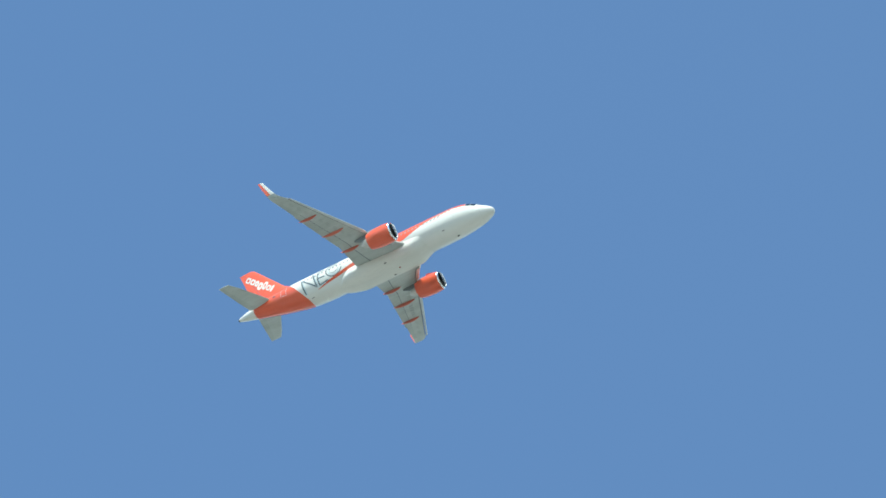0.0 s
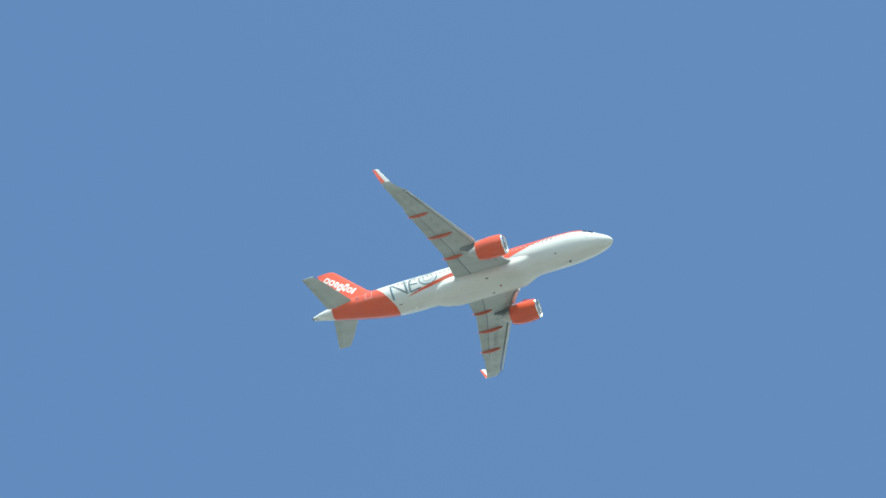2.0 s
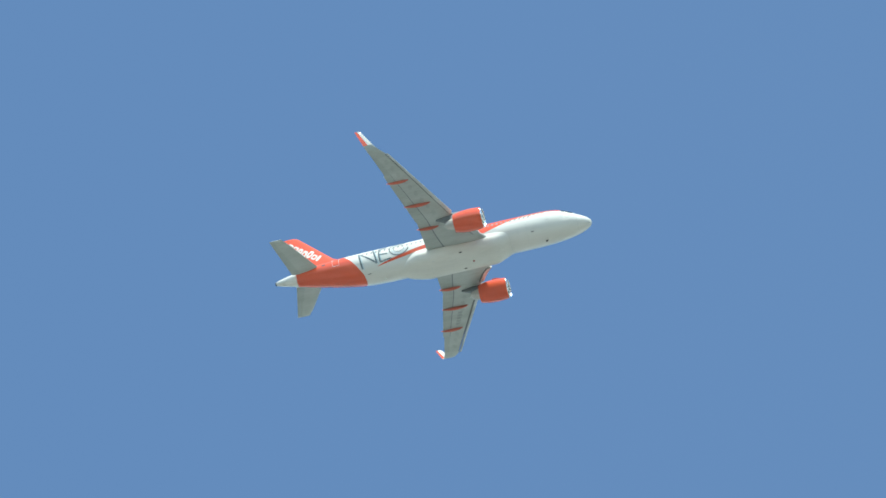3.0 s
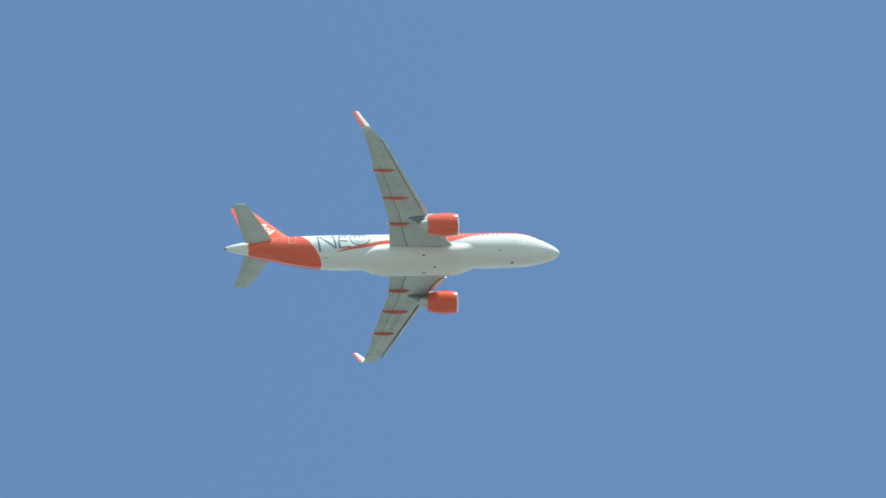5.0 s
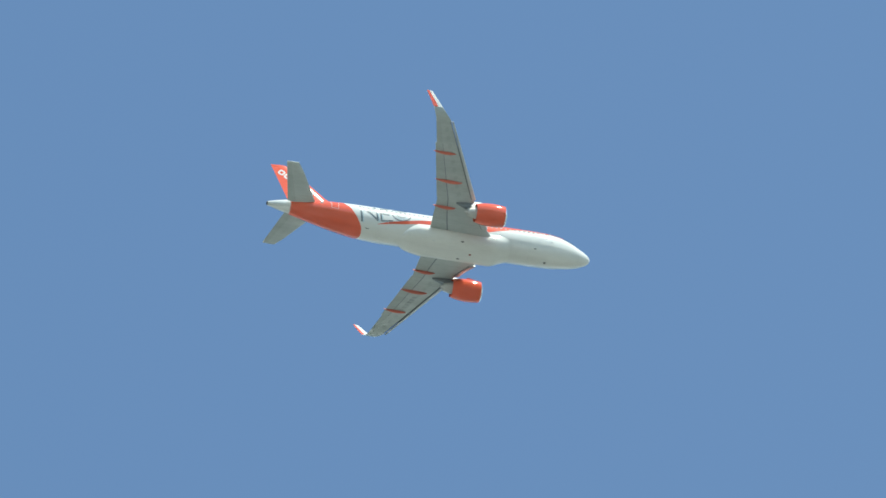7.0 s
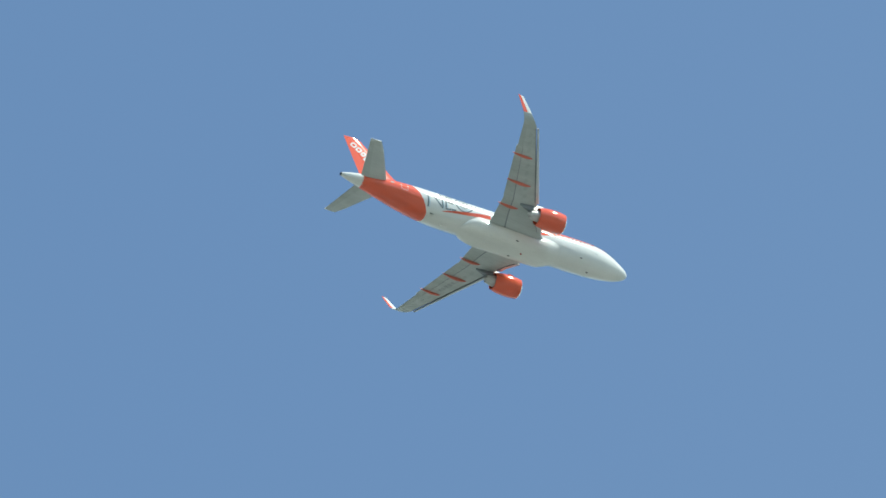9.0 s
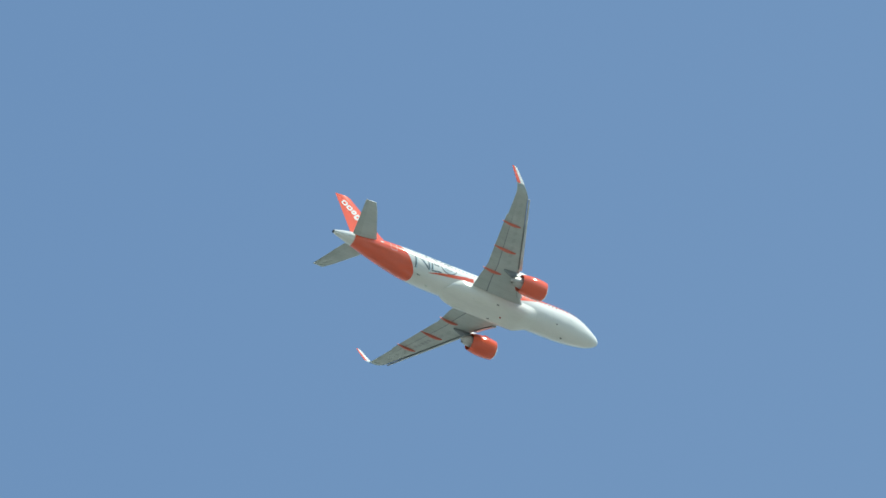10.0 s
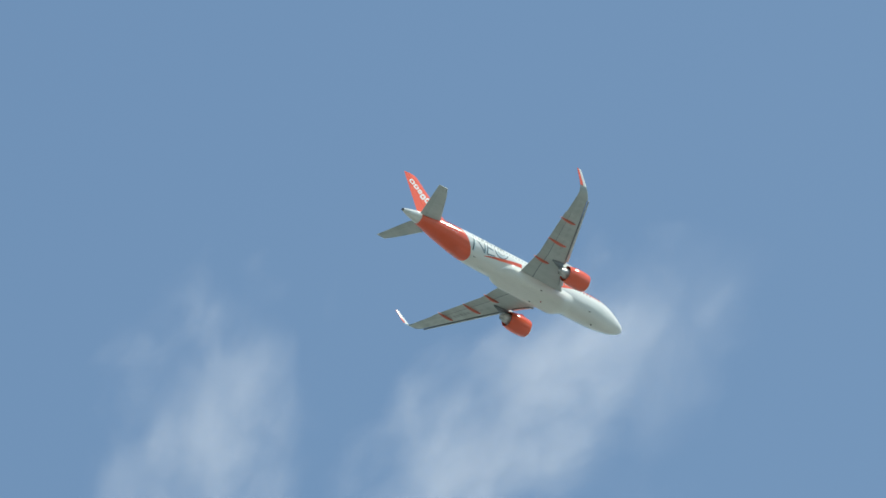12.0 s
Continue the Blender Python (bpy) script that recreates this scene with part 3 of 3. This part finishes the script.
def build_engine(side, plane):
    y, z = side * ENGINE_Y, ENGINE_Z
    bm = bmesh.new()
    rings = [circle(x, r, y, z) for x, r in NACELLE]
    rings += [circle(-14.84, 1.0, y, z), circle(-14.4, 0.93, y, z), circle(-13.6, 0.95, y, z)]
    loft(bm, rings, caps=(False, False))
    engine = part("engine", bm, ORANGE, plane, "large orange turbofan nacelle under the wing")
    bm = bmesh.new()
    lip = [(-11.56, 1.19), (-11.5, 1.172), (-11.42, 1.12), (-11.385, 1.06), (-11.41, 1.0), (-11.52, 0.965), (-11.75, 0.95)]
    loft(bm, [circle(x, r, y, z) for x, r in lip], caps=(False, False))
    part("inlet_lip", bm, METAL, engine, "polished bare metal inlet lip")
    bm = bmesh.new()
    loft(bm, [circle(-11.74, 0.952, y, z), circle(-12.3, 0.975, y, z), circle(-12.75, 0.99, y, z)], caps=(False, True))
    part("inlet_duct", bm, DARK, engine, "dark grey inlet duct")
    bm = bmesh.new()
    loft(bm, [circle(x, r, y, z, 24) for x, r in ((-12.2, 0.01), (-12.28, 0.09), (-12.42, 0.19), (-12.66, 0.3), (-12.74, 0.31))])
    part("spinner", bm, FAN_BLACK, engine, "dark conical spinner")
    for k in range(18):
        a0 = k * math.tau / 18
        bm = bmesh.new()
        rows = []
        for s in range(5):
            r = 0.29 + 0.68 * s / 4
            tw = radians(25 + 35 * s / 4)
            w = 0.1 + 0.09 * s / 4
            ring = []
            for dx, dt in ((-1, -1), (1, 1)):
                ring.append((-12.6 + dx * w * math.cos(tw) * 0.5, r, a0 + dt * w * math.sin(tw) * 0.5 / r + 0.25 * (s / 4) ** 2))
            full = [(x, y + rr * math.cos(a), z + rr * math.sin(a)) for x, rr, a in ring]
            back = [(p[0] - 0.012, p[1], p[2]) for p in reversed(full)]
            rows.append(full + back)
        loft(bm, rows)
        part("fan_blade", bm, FAN_BLACK, engine)
    bm = bmesh.new()
    core = [(-13.7, 0.7), (-14.6, 0.7), (-15.1, 0.62), (-15.5, 0.52), (-15.8, 0.45), (-15.8, 0.42), (-15.5, 0.41)]
    loft(bm, [circle(x, r, y, z, 32) for x, r in core], caps=(True, False))
    part("core_nozzle", bm, HOT_METAL, engine, "metal core exhaust nozzle")
    bm = bmesh.new()
    loft(bm, [circle(x, r, y, z, 24) for x, r in ((-15.2, 0.34), (-15.6, 0.31), (-15.9, 0.22), (-16.1, 0.1), (-16.17, 0.02))])
    part("exhaust_plug", bm, HOT_METAL, engine, "tapered dull metal exhaust plug")
    # pylon
    bm = bmesh.new()
    rings = []
    for x, lowz, topz, w in ((-12.6, -0.86, -0.78, 0.1), (-13.3, -0.9, -0.56, 0.22), (-14.2, -1.1, -0.48, 0.27), (-15.0, -1.5, -0.5, 0.28), (-15.8, -1.55, -0.6, 0.26),
                             (-16.3, -1.32, -0.7, 0.2), (-16.7, -1.12, -0.75, 0.12), (-17.0, -1.0, -0.8, 0.04)):
        rings.append([(x, y - w, topz), (x, y - w, lowz + 0.1), (x, y - w * 0.5, lowz), (x, y + w * 0.5, lowz), (x, y + w, lowz + 0.1), (x, y + w, topz)])
    loft(bm, rings)
    part("pylon", bm, PYLON_GREY, engine, "mottled dark grey engine pylon")
    # nacelle strake on the inner flank
    bm = bmesh.new()
    a = radians(52)
    cy, cz = y - side * 1.27 * math.cos(a), z + 1.27 * math.sin(a)
    oy, oz = y - side * 1.44 * math.cos(a), z + 1.44 * math.sin(a)
    loft(bm, [[(-12.1, cy + d, cz), (-13.2, cy + d, cz), (-13.15, oy + d, oz), (-12.8, oy + d, oz)] for d in (-0.015, 0.015)])
    part("strake", bm, ORANGE, engine, "small fin on the nacelle flank")
    return engine


# ---- tail ----
def slab_section(le, te, tc, c0, c1, place, n=8):
    """A symmetric section between chord shares; place(x, h) gives the point."""
    chord = le - te
    cs = [c0 + (c1 - c0) * (1 - math.cos(math.pi * k / n)) / 2 for k in range(n + 1)]
    def h(c):
        return 5 * tc * chord * (0.2969 * math.sqrt(c) - 0.126 * c - 0.3516 * c * c + 0.2843 * c ** 3 - 0.1036 * c ** 4) + 0.004
    return [place(le - chord * c, h(c)) for c in cs] + [place(le - chord * c, -h(c)) for c in reversed(cs)]


def build_tailplane(side, plane):
    where = "starboard" if side < 0 else "port"
    def sections(y0, y1, c0, c1, n=6):
        rings = []
        for y in span(y0, y1, n):
            u = (y - 0.6) / 5.62
            le, te = -31.8 - 3.25 * u, -35.25 - 1.36 * u
            if y > 6.0:
                le -= 0.14
            z = 0.80 + 0.105 * y
            rings.append(slab_section(le, te, 0.1 if y < 6.1 else 0.03, c0, c1, lambda x, h: (x, side * y, z + h)))
        return rings
    bm = bmesh.new()
    loft(bm, sections(0.3, 6.05, 0.0, 0.7) + sections(6.22, 6.22, 0.0, 0.7, 1)[:1])
    ob = part("horizontal_stabilizer", bm, WING_GREY, plane, where + " tailplane in pale grey paint")
    bm = bmesh.new()
    loft(bm, sections(0.95, 6.0, 0.7015, 1.0))
    part("elevator", bm, FLAP_GREY, ob, "grey elevator")
    bm = bmesh.new()
    loft(bm, sections(6.02, 6.2, 0.702, 1.0, 1))
    part("stabilizer_tip", bm, WING_GREY, ob)


def fin_edges(z):
    u = (z - 1.95) / 5.98
    le = -29.55 - 5.25 * u
    te = -35.0 - 1.82 * u
    return le, te


def build_fin(plane):
    def sections(z0, z1, c0, c1, n=7):
        rings = []
        for z in span(z0, z1, n):
            le, te = fin_edges(z)
            if z > 7.8:
                le -= 0.25
            rings.append(slab_section(le, te, 0.1, c0, c1, lambda x, h: (x, h, z)))
        return rings
    bm = bmesh.new()
    loft(bm, sections(1.5, 7.72, 0.0, 0.7) + sections(7.93, 7.93, 0.0, 0.7, 1)[:1])
    fin = part("vertical_stabilizer", bm, ORANGE, plane, "swept orange tail fin")
    bm = bmesh.new()
    loft(bm, sections(2.15, 7.7, 0.708, 1.0))
    part("rudder", bm, ORANGE, fin, "orange rudder")
    bm = bmesh.new()
    loft(bm, sections(7.72, 7.92, 0.704, 1.0, 1))
    part("fin_cap", bm, ORANGE, fin)
    # dorsal fillet
    bm = bmesh.new()
    rings = []
    for k in range(9):
        u = k / 8
        x = -27.9 - 2.6 * u
        top = 2.03 + 0.02 + 1.05 * u ** 1.8
        w = 0.05 + 0.2 * u
        rings.append([(x, -w - 0.12 * u, 1.9), (x, -w * 0.6, 1.9 + (top - 1.9) * 0.55), (x, -0.03, top), (x, 0.03, top), (x, w * 0.6, 1.9 + (top - 1.9) * 0.55), (x, w + 0.12 * u, 1.9)])
    loft(bm, rings)
    part("dorsal_fillet", bm, ORANGE, fin, "orange fillet before the fin")
    # company lettering kept as plain white shapes, slanting down the fin
    for side in (-1, 1):
        shapes = [(0.0, 0.78, 0.84, 0.0, 0.5), (0.88, 0.76, 0.84, 0.0, 0.45), (1.74, 0.6, 0.84, 0.0, 0.3), (2.44, 0.72, 1.14, -0.32, 0.35), (3.24, 0.6, 1.24, -0.08, 0.4), (3.94, 0.7, 0.84, 0.0, 0.45), (4.74, 0.36, 1.04, 0.0, 0.0)]
        def on_fin(s, h, lift):
            # the baseline runs forward and down, parallel to the leading edge
            x = -36.15 + 0.72 * s + 0.62 * h
            z = 6.62 - 0.70 * s + 0.72 * h
            le, te = fin_edges(z)
            c = min(0.999, max(0.001, (le - x) / (le - te)))
            thick = 5 * 0.1 * (le - te) * (0.2969 * math.sqrt(c) - 0.126 * c - 0.3516 * c * c + 0.2843 * c ** 3 - 0.1036 * c ** 4) + 0.004
            return (x, side * (thick + lift), z)
        for along, w, tall, drop, hole in shapes:
            bm = bmesh.new()
            rims = [[], [], [], []]
            for q in range(20):
                a = q * math.tau / 20
                ex = math.copysign(abs(math.cos(a)) ** 0.6, math.cos(a))
                ez = math.copysign(abs(math.sin(a)) ** 0.6, math.sin(a))
                for rim, (share, lift) in zip(rims, ((1.0, -0.02), (1.0, 0.012), (hole, 0.012), (hole, -0.02))):
                    rim.append(on_fin(along + w / 2 + ex * w / 2 * share, drop + tall / 2 + ez * tall / 2 * share, lift))
            if hole:
                loft(bm, rims, caps=(False, False))
            else:
                loft(bm, rims[:2])
            part("fin_mark", bm, WHITE, fin, "white painted shape")
    return fin


# ---- fuselage ----
def build_fuselage(plane):
    bm = bmesh.new()
    xs = [0, -0.03, -0.08, -0.14, -0.22, -0.35, -0.5, -0.75, -1.0, -1.3, -1.6, -1.9, -2.2, -2.6, -3.0, -3.5, -4, -4.6, -5.2, -6, -6.8] + [-8 - k for k in range(16)]
    xs += [-23.5 - 0.5 * k for k in range(25)] + [-36, -36.3, -36.6, -36.9, -37.2, -37.45]
    loft(bm, [[hull(x, a * 360 / 64) for a in range(64)] for x in xs])
    body = part("fuselage", bm, WHITE, plane, "glossy white airliner fuselage with orange rear", sharp=60)
    # orange rear: edge sweeps aft towards the top
    def edge(deg):
        d = min(abs(deg + 90), abs(deg - 270))
        table = [(-0.0, -26.78), (-20.0, -26.85), (-40.0, -27.15), (-78.0, -27.98), (-110.0, -28.8), (-130.0, -29.2), (-180.0, -29.6)]
        return curve_at(table, -d)[0]
    bm = bmesh.new()
    hull_patch(bm, lambda v: edge(-90 + 360 * v), -34.95, -90, 270, 0.012, nx=64, na=128)
    part("orange_tail_wrap", bm, ORANGE, body, "orange painted rear fuselage")
    # orange band over the forward cabin with orange title shapes below it
    for sgn in (1, -1):
        turn = (lambda a: a) if sgn == 1 else (lambda a: 180 - a)
        bm = bmesh.new()
        hull_patch(bm, -3.3, -13.6, lambda u: turn(27 - 41 * min(1.0, max(0.0, (u - 0.45) / 0.42))), lambda u: turn(50 + 24 * min(1, u * 3)), 0.010, nx=40, na=8)
        part("orange_band", bm, ORANGE, body, "orange band along the forward cabin")
        x = -5.2
        for w, a0, a1 in ((0.34, 19, 23), (0.36, 19, 23), (0.3, 19, 24), (0.36, 18, 23), (0.34, 19, 24), (0.36, 19, 23), (0.3, 19, 24), (0.36, 19, 23), (0.34, 18, 23)):
            bm = bmesh.new()
            hull_patch(bm, x, x - w, turn(a0), turn(a1), 0.016, nx=2, na=3)
            part("title_shape", bm, ORANGE, body, "plain orange title shape")
            x -= w + 0.17
    # orange swoosh below the aft lettering
    bm = bmesh.new()
    hull_ribbon(bm, [(-25.1, -44), (-24.2, -37), (-23.2, -31), (-22.3, -27), (-21.0, -20), (-20.0, -15), (-18.9, -11.5)], [0.04, 0.2, 0.3, 0.36, 0.44, 0.5, 0.52], 0.012)
    part("orange_swoosh", bm, ORANGE, body, "tapering orange swoosh")
    # big outlined graphic on the aft cabin side
    strokes = [[(-27.2, 19), (-27.05, -12), (-26.9, -45)], [(-27.15, 18), (-26.1, -8), (-25.1, -33)], [(-25.5, 28), (-25.3, 0), (-25.1, -33)],
               [(-23.85, 28), (-24.75, 23), (-24.8, -5), (-24.7, -31), (-23.4, -26)], [(-24.75, -4), (-23.8, -6)]]
    for s in strokes:
        bm = bmesh.new()
        hull_ribbon(bm, s, 0.19, 0.014)
        part("graphic_stroke", bm, INK, body, "slate grey painted stroke")
        bm = bmesh.new()
        hull_ribbon(bm, [(x + 0.17, a - 2) for x, a in s], 0.1, 0.013)
        part("graphic_shade", bm, INK_PALE, body, "pale blue edge of the stroke")
    for r, w, mat in ((1.0, 0.15, INK), (0.74, 0.1, INK_PALE), (0.55, 0.06, INK)):
        bm = bmesh.new()
        pts = [(-22.4 + 1.13 * r * math.cos(q), 7 + 28 * r * math.sin(q)) for q in [radians(50 + 300 * k / 24) for k in range(25)]]
        hull_ribbon(bm, pts, w, 0.014)
        part("graphic_ring", bm, mat, body, "open painted ring")
    # windows, doors, cockpit
    for sgn in (1, -1):
        for k in range(38):
            x = -6.9 - 0.533 * k
            a = 14 if sgn == 1 else 166
            bm = bmesh.new()
            hull_patch(bm, x, x - 0.23, a - 3.8 * sgn, a + 3.8 * sgn, 0.017, 1, 2)
            part("cabin_window", bm, WINDOW, body)
        for x0, x1 in ((-4.9, -5.75), (-29.6, -30.4)):
            lo, hi = (-14, 38) if sgn == 1 else (194, 142)
            bm = bmesh.new()
            hull_ribbon(bm, [(x0, lo), (x0, hi), (x1, hi), (x1, lo)], 0.035, 0.02, close=True)
            part("door_seam", bm, SEAM if x0 > -10 else WHITE, body, "outline of a cabin door")
        for x0, x1 in ((-8.4, -10.0), (-23.9, -25.3)):
            if sgn == 1:
                bm = bmesh.new()
                hull_ribbon(bm, [(x0, -28), (x0, -56), (x1, -56), (x1, -28)], 0.035, 0.018, close=True)
                part("hold_door_seam", bm, SEAM, body, "faint outline of a hold door")
        for x0, x1, a0, a1 in ((-1.75, -2.3, 47, 78), (-2.0, -2.62, 22, 50), (-2.66, -3.25, 24, 50)):
            bm = bmesh.new()
            f = (lambda a: a) if sgn == 1 else (lambda a: 180 - a)
            hull_patch(bm, x0, x1, f(a0), f(a1), 0.012, 3, 4)
            part("cockpit_window", bm, GLASS, body, "dark cockpit window")
    # nose gear doors and seams
    for dy in (-12, 0, 12):
        bm = bmesh.new()
        hull_ribbon(bm, [(-3.7, -90 + dy), (-6.2, -90 + dy)], 0.03, 0.012)
        part("gear_door_seam", bm, SEAM, body)
    for x in (-1.55, -7.4, -34.9):
        bm = bmesh.new()
        hull_ribbon(bm, [(x, -180 + 15 * k) for k in range(24)], 0.025, 0.015, close=True)
        part("skin_joint", bm, SEAM, body)
    # small fittings under the belly
    def fitting(name, x, deg, length, width, tall, mat, label):
        bm = bmesh.new()
        base, out = hull(x, deg, -0.02), hull(x, deg, tall)
        nrm = (out - base).normalized()
        sidev = nrm.cross(Vector((1, 0, 0))).normalized()
        rows = []
        for u, s in ((0.0, 1.0), (0.7, 0.9), (1.0, 0.7)):
            c = base + nrm * (tall + 0.02) * u + Vector((-0.25 * tall * u, 0, 0))
            rows.append([tuple(c + Vector((length / 2 * s * math.cos(q), 0, 0)) + sidev * width / 2 * s * math.sin(q)) for q in [k * math.tau / 12 for k in range(12)]])
        loft(bm, rows)
        part(name, bm, mat, body, label)
    fitting("blade_aerial", -6.72, -46, 0.34, 0.12, 0.2, DARK, "small dark blade aerial")
    fitting("blade_aerial", -5.36, -89, 0.32, 0.13, 0.18, DARK, "small dark blade aerial")
    fitting("vent", -4.95, -13, 0.5, 0.08, 0.015, SEAM, "small grey side vent")
    fitting("drain_mast", -26.2, -64, 0.55, 0.07, 0.12, DARK, "thin dark drain mast")
    fitting("blade_aerial", -24.6, -90, 0.35, 0.06, 0.28, WHITE, "white blade aerial")
    fitting("blade_aerial", -9.0, 90, 0.4, 0.06, 0.35, WHITE, "white blade aerial")
    bm = bmesh.new()
    loft(bm, [[(x, 0.24 * f * math.cos(q), 1.03 + 0.19 * f * math.sin(q)) for q in [k * math.tau / 20 for k in range(20)]] for x, f in ((-37.44, 1.0), (-37.56, 0.92), (-37.57, 0.7), (-37.3, 0.66))])
    part("apu_exhaust", bm, DARK, body, "dark auxiliary exhaust at the tail tip")
    # dark openings under the tailplane root
    for sgn in (1, -1):
        bm = bmesh.new()
        a = 8 if sgn == 1 else 172
        hull_patch(bm, -31.3, -31.7, a - 5, a + 5, 0.02, 2, 2)
        part("trim_opening", bm, DARK, body, "dark slot before the tailplane")
    return body


def fairing_at(x):
    """Share of full bulge along the belly fairing."""
    def ease(t):
        t = min(1.0, max(0.0, t))
        return t * t * (3 - 2 * t)
    return ease((-9.3 - x) / 2.5) * ease((x + 23.4) / 4.2)


def fairing_point(x, deg, lift=0.0):
    """A boxy trough: upright flanks below a shoulder along each side, a flat-bottomed belly; it swells out of the hull."""
    a = radians(deg)
    c, d = math.cos(a), -math.sin(a)
    s = fairing_at(x)
    rise = -0.58 - 0.12 * max(0.0, -18.6 - x) - 0.55 * max(0.0, -20.4 - x) - 0.2 * max(0.0, x + 11.6)
    wide, deep = 2.05 + lift, max(0.3, 2.6 + rise) + lift
    lean = 0.2 * max(0.0, 1 - 2.6 * abs(d))
    y = -math.copysign(wide * abs(c) ** 0.5 - lean, c)
    z = rise - deep * abs(d) ** 0.8
    edge = 90 - math.degrees(math.asin(min(0.98, -rise / 2.07)))
    skin = hull(x, -90 + (deg + 90) * edge / 90, -0.03 + lift)
    return Vector((x, y, z)) * s + skin * (1 - s)


def build_fairing(plane):
    bm = bmesh.new()
    rings = []
    for k in range(45):
        x = -9.25 - 14.4 * k / 44
        ring = [fairing_point(x, -180 + 180 * j / 60) for j in range(61)]
        # the shoulder turns in and ends inside the hull
        inward = [ring[-1] + Vector((0, 0.06, 0.04)), ring[-1] + Vector((0, 0.7, 0.06))]
        other = [ring[0] + Vector((0, -0.7, 0.06)), ring[0] + Vector((0, -0.06, 0.04))]
        rings.append(other + ring + inward)
    loft(bm, rings, caps=(False, False), closed=False)
    ob = part("belly_fairing", bm, FAIRING_WHITE, plane, "smooth off-white belly fairing between the wings", sharp=60)
    def spot(name, x, deg, rx, ra, mat, label):
        bm = bmesh.new()
        outer = [fairing_point(x + rx * math.cos(q), deg + ra * math.sin(q), 0.012) for q in [k * math.tau / 14 for k in range(14)]]
        inner = [p + Vector((0, 0, 0.03)) for p in outer]
        loft(bm, [inner, outer])
        part(name, bm, mat, ob, label)
    spot("air_inlet", -15.3, -58, 0.2, 2.7, DARK, "dark oval air inlet")
    spot("air_inlet", -15.3, -101, 0.18, 2.4, DARK, "dark oval air inlet")
    spot("air_outlet", -18.6, -70, 0.2, 3.0, SEAM, "grey air outlet")
    spot("air_outlet", -18.6, -110, 0.2, 3.0, SEAM, "grey air outlet")
    for dx in (-16.6, -19.0):
        bm = bmesh.new()
        pts = [fairing_point(dx, -140 + 100 * k / 16, 0.006) for k in range(17)]
        loft(bm, [pts, [p + Vector((-0.03, 0, 0)) for p in pts]], caps=(False, False), closed=False)
        part("panel_joint", bm, SEAM, ob)
    bm = bmesh.new()
    pts = [fairing_point(-16.6 - 2.4 * k / 10, -90, 0.006) for k in range(11)]
    loft(bm, [[p + Vector((0, -0.015, 0)) for p in pts], [p + Vector((0, 0.015, 0)) for p in pts]], caps=(False, False), closed=False)
    part("gear_door_seam", bm, SEAM, ob)
    bm = bmesh.new()
    c = fairing_point(-14.1, -90, 0.0)
    loft(bm, [[tuple(c + Vector((0.12 * s * math.cos(q), 0.09 * s * math.sin(q), h))) for q in [k * math.tau / 14 for k in range(14)]] for h, s in ((0.02, 1), (-0.05, 0.98), (-0.11, 0.75), (-0.14, 0.35))])
    part("beacon", bm, BEACON, ob, "red anti-collision beacon lens")


plane = new("airliner")
tagged(plane, "white and orange twin-engined jet airliner in flight, wheels retracted", "airplane")
build_fuselage(plane)
build_fairing(plane)
for s in (-1, 1):
    build_wing(s, plane)
    build_engine(s, plane)
    build_tailplane(s, plane)
build_fin(plane)


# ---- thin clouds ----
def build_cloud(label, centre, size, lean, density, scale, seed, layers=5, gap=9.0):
    """A wisp of layered veils, each a gently rolling sheet turned towards the camera's foot."""
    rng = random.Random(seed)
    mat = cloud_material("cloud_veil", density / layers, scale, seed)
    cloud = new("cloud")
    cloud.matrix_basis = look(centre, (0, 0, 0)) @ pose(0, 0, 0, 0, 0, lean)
    n = 36
    for k in range(layers):
        bm = bmesh.new()
        rim = bm.verts.layers.float.new("rim")
        z0 = (k - (layers - 1) / 2) * gap
        shrink = 1 - 0.12 * abs(k - (layers - 1) / 2)
        ox, oy = rng.uniform(-0.06, 0.06) * size[0], rng.uniform(-0.06, 0.06) * size[1]
        grid = []
        for i in range(n + 1):
            row = []
            for j in range(n + 1):
                u, v = 2 * i / n - 1, 2 * j / n - 1
                x, y = u * size[0] / 2 * shrink + ox, v * size[1] / 2 * shrink + oy
                w = noise.noise(Vector((x * 0.03 + seed, y * 0.03, k * 2.1)))
                vert = bm.verts.new((x, y, z0 + w * gap * 0.35))
                vert[rim] = max(-1.2, 0.85 - 1.9 * (u * u + v * v))
                row.append(vert)
            grid.append(row)
        for i in range(n):
            for j in range(n):
                bm.faces.new((grid[i][j], grid[i + 1][j], grid[i + 1][j + 1], grid[i][j + 1]))
        me = bpy.data.meshes.new("veil")
        bm.to_mesh(me)
        bm.free()
        me.shade_smooth()
        me.materials.append(mat)
        veil = new("veil", me)
        veil.parent = cloud
    tagged(cloud, label, "cloud", group="clouds")
    return cloud


DRIFT = Vector((17.2, -24.9, 0.0))  # wind at the clouds' height, fitted from the camera's view, metres a second
CLOUDS = [  # each at its place when the shot ends, set from the camera's last view
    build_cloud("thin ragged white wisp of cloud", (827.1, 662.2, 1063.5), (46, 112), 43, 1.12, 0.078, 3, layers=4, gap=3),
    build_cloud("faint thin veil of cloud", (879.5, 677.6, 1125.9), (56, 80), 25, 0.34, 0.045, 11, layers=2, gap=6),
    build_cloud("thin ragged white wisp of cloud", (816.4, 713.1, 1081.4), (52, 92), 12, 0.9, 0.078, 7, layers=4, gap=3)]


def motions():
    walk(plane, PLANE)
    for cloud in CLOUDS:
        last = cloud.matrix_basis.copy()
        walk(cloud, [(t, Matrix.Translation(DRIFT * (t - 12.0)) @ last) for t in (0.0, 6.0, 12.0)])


motions()
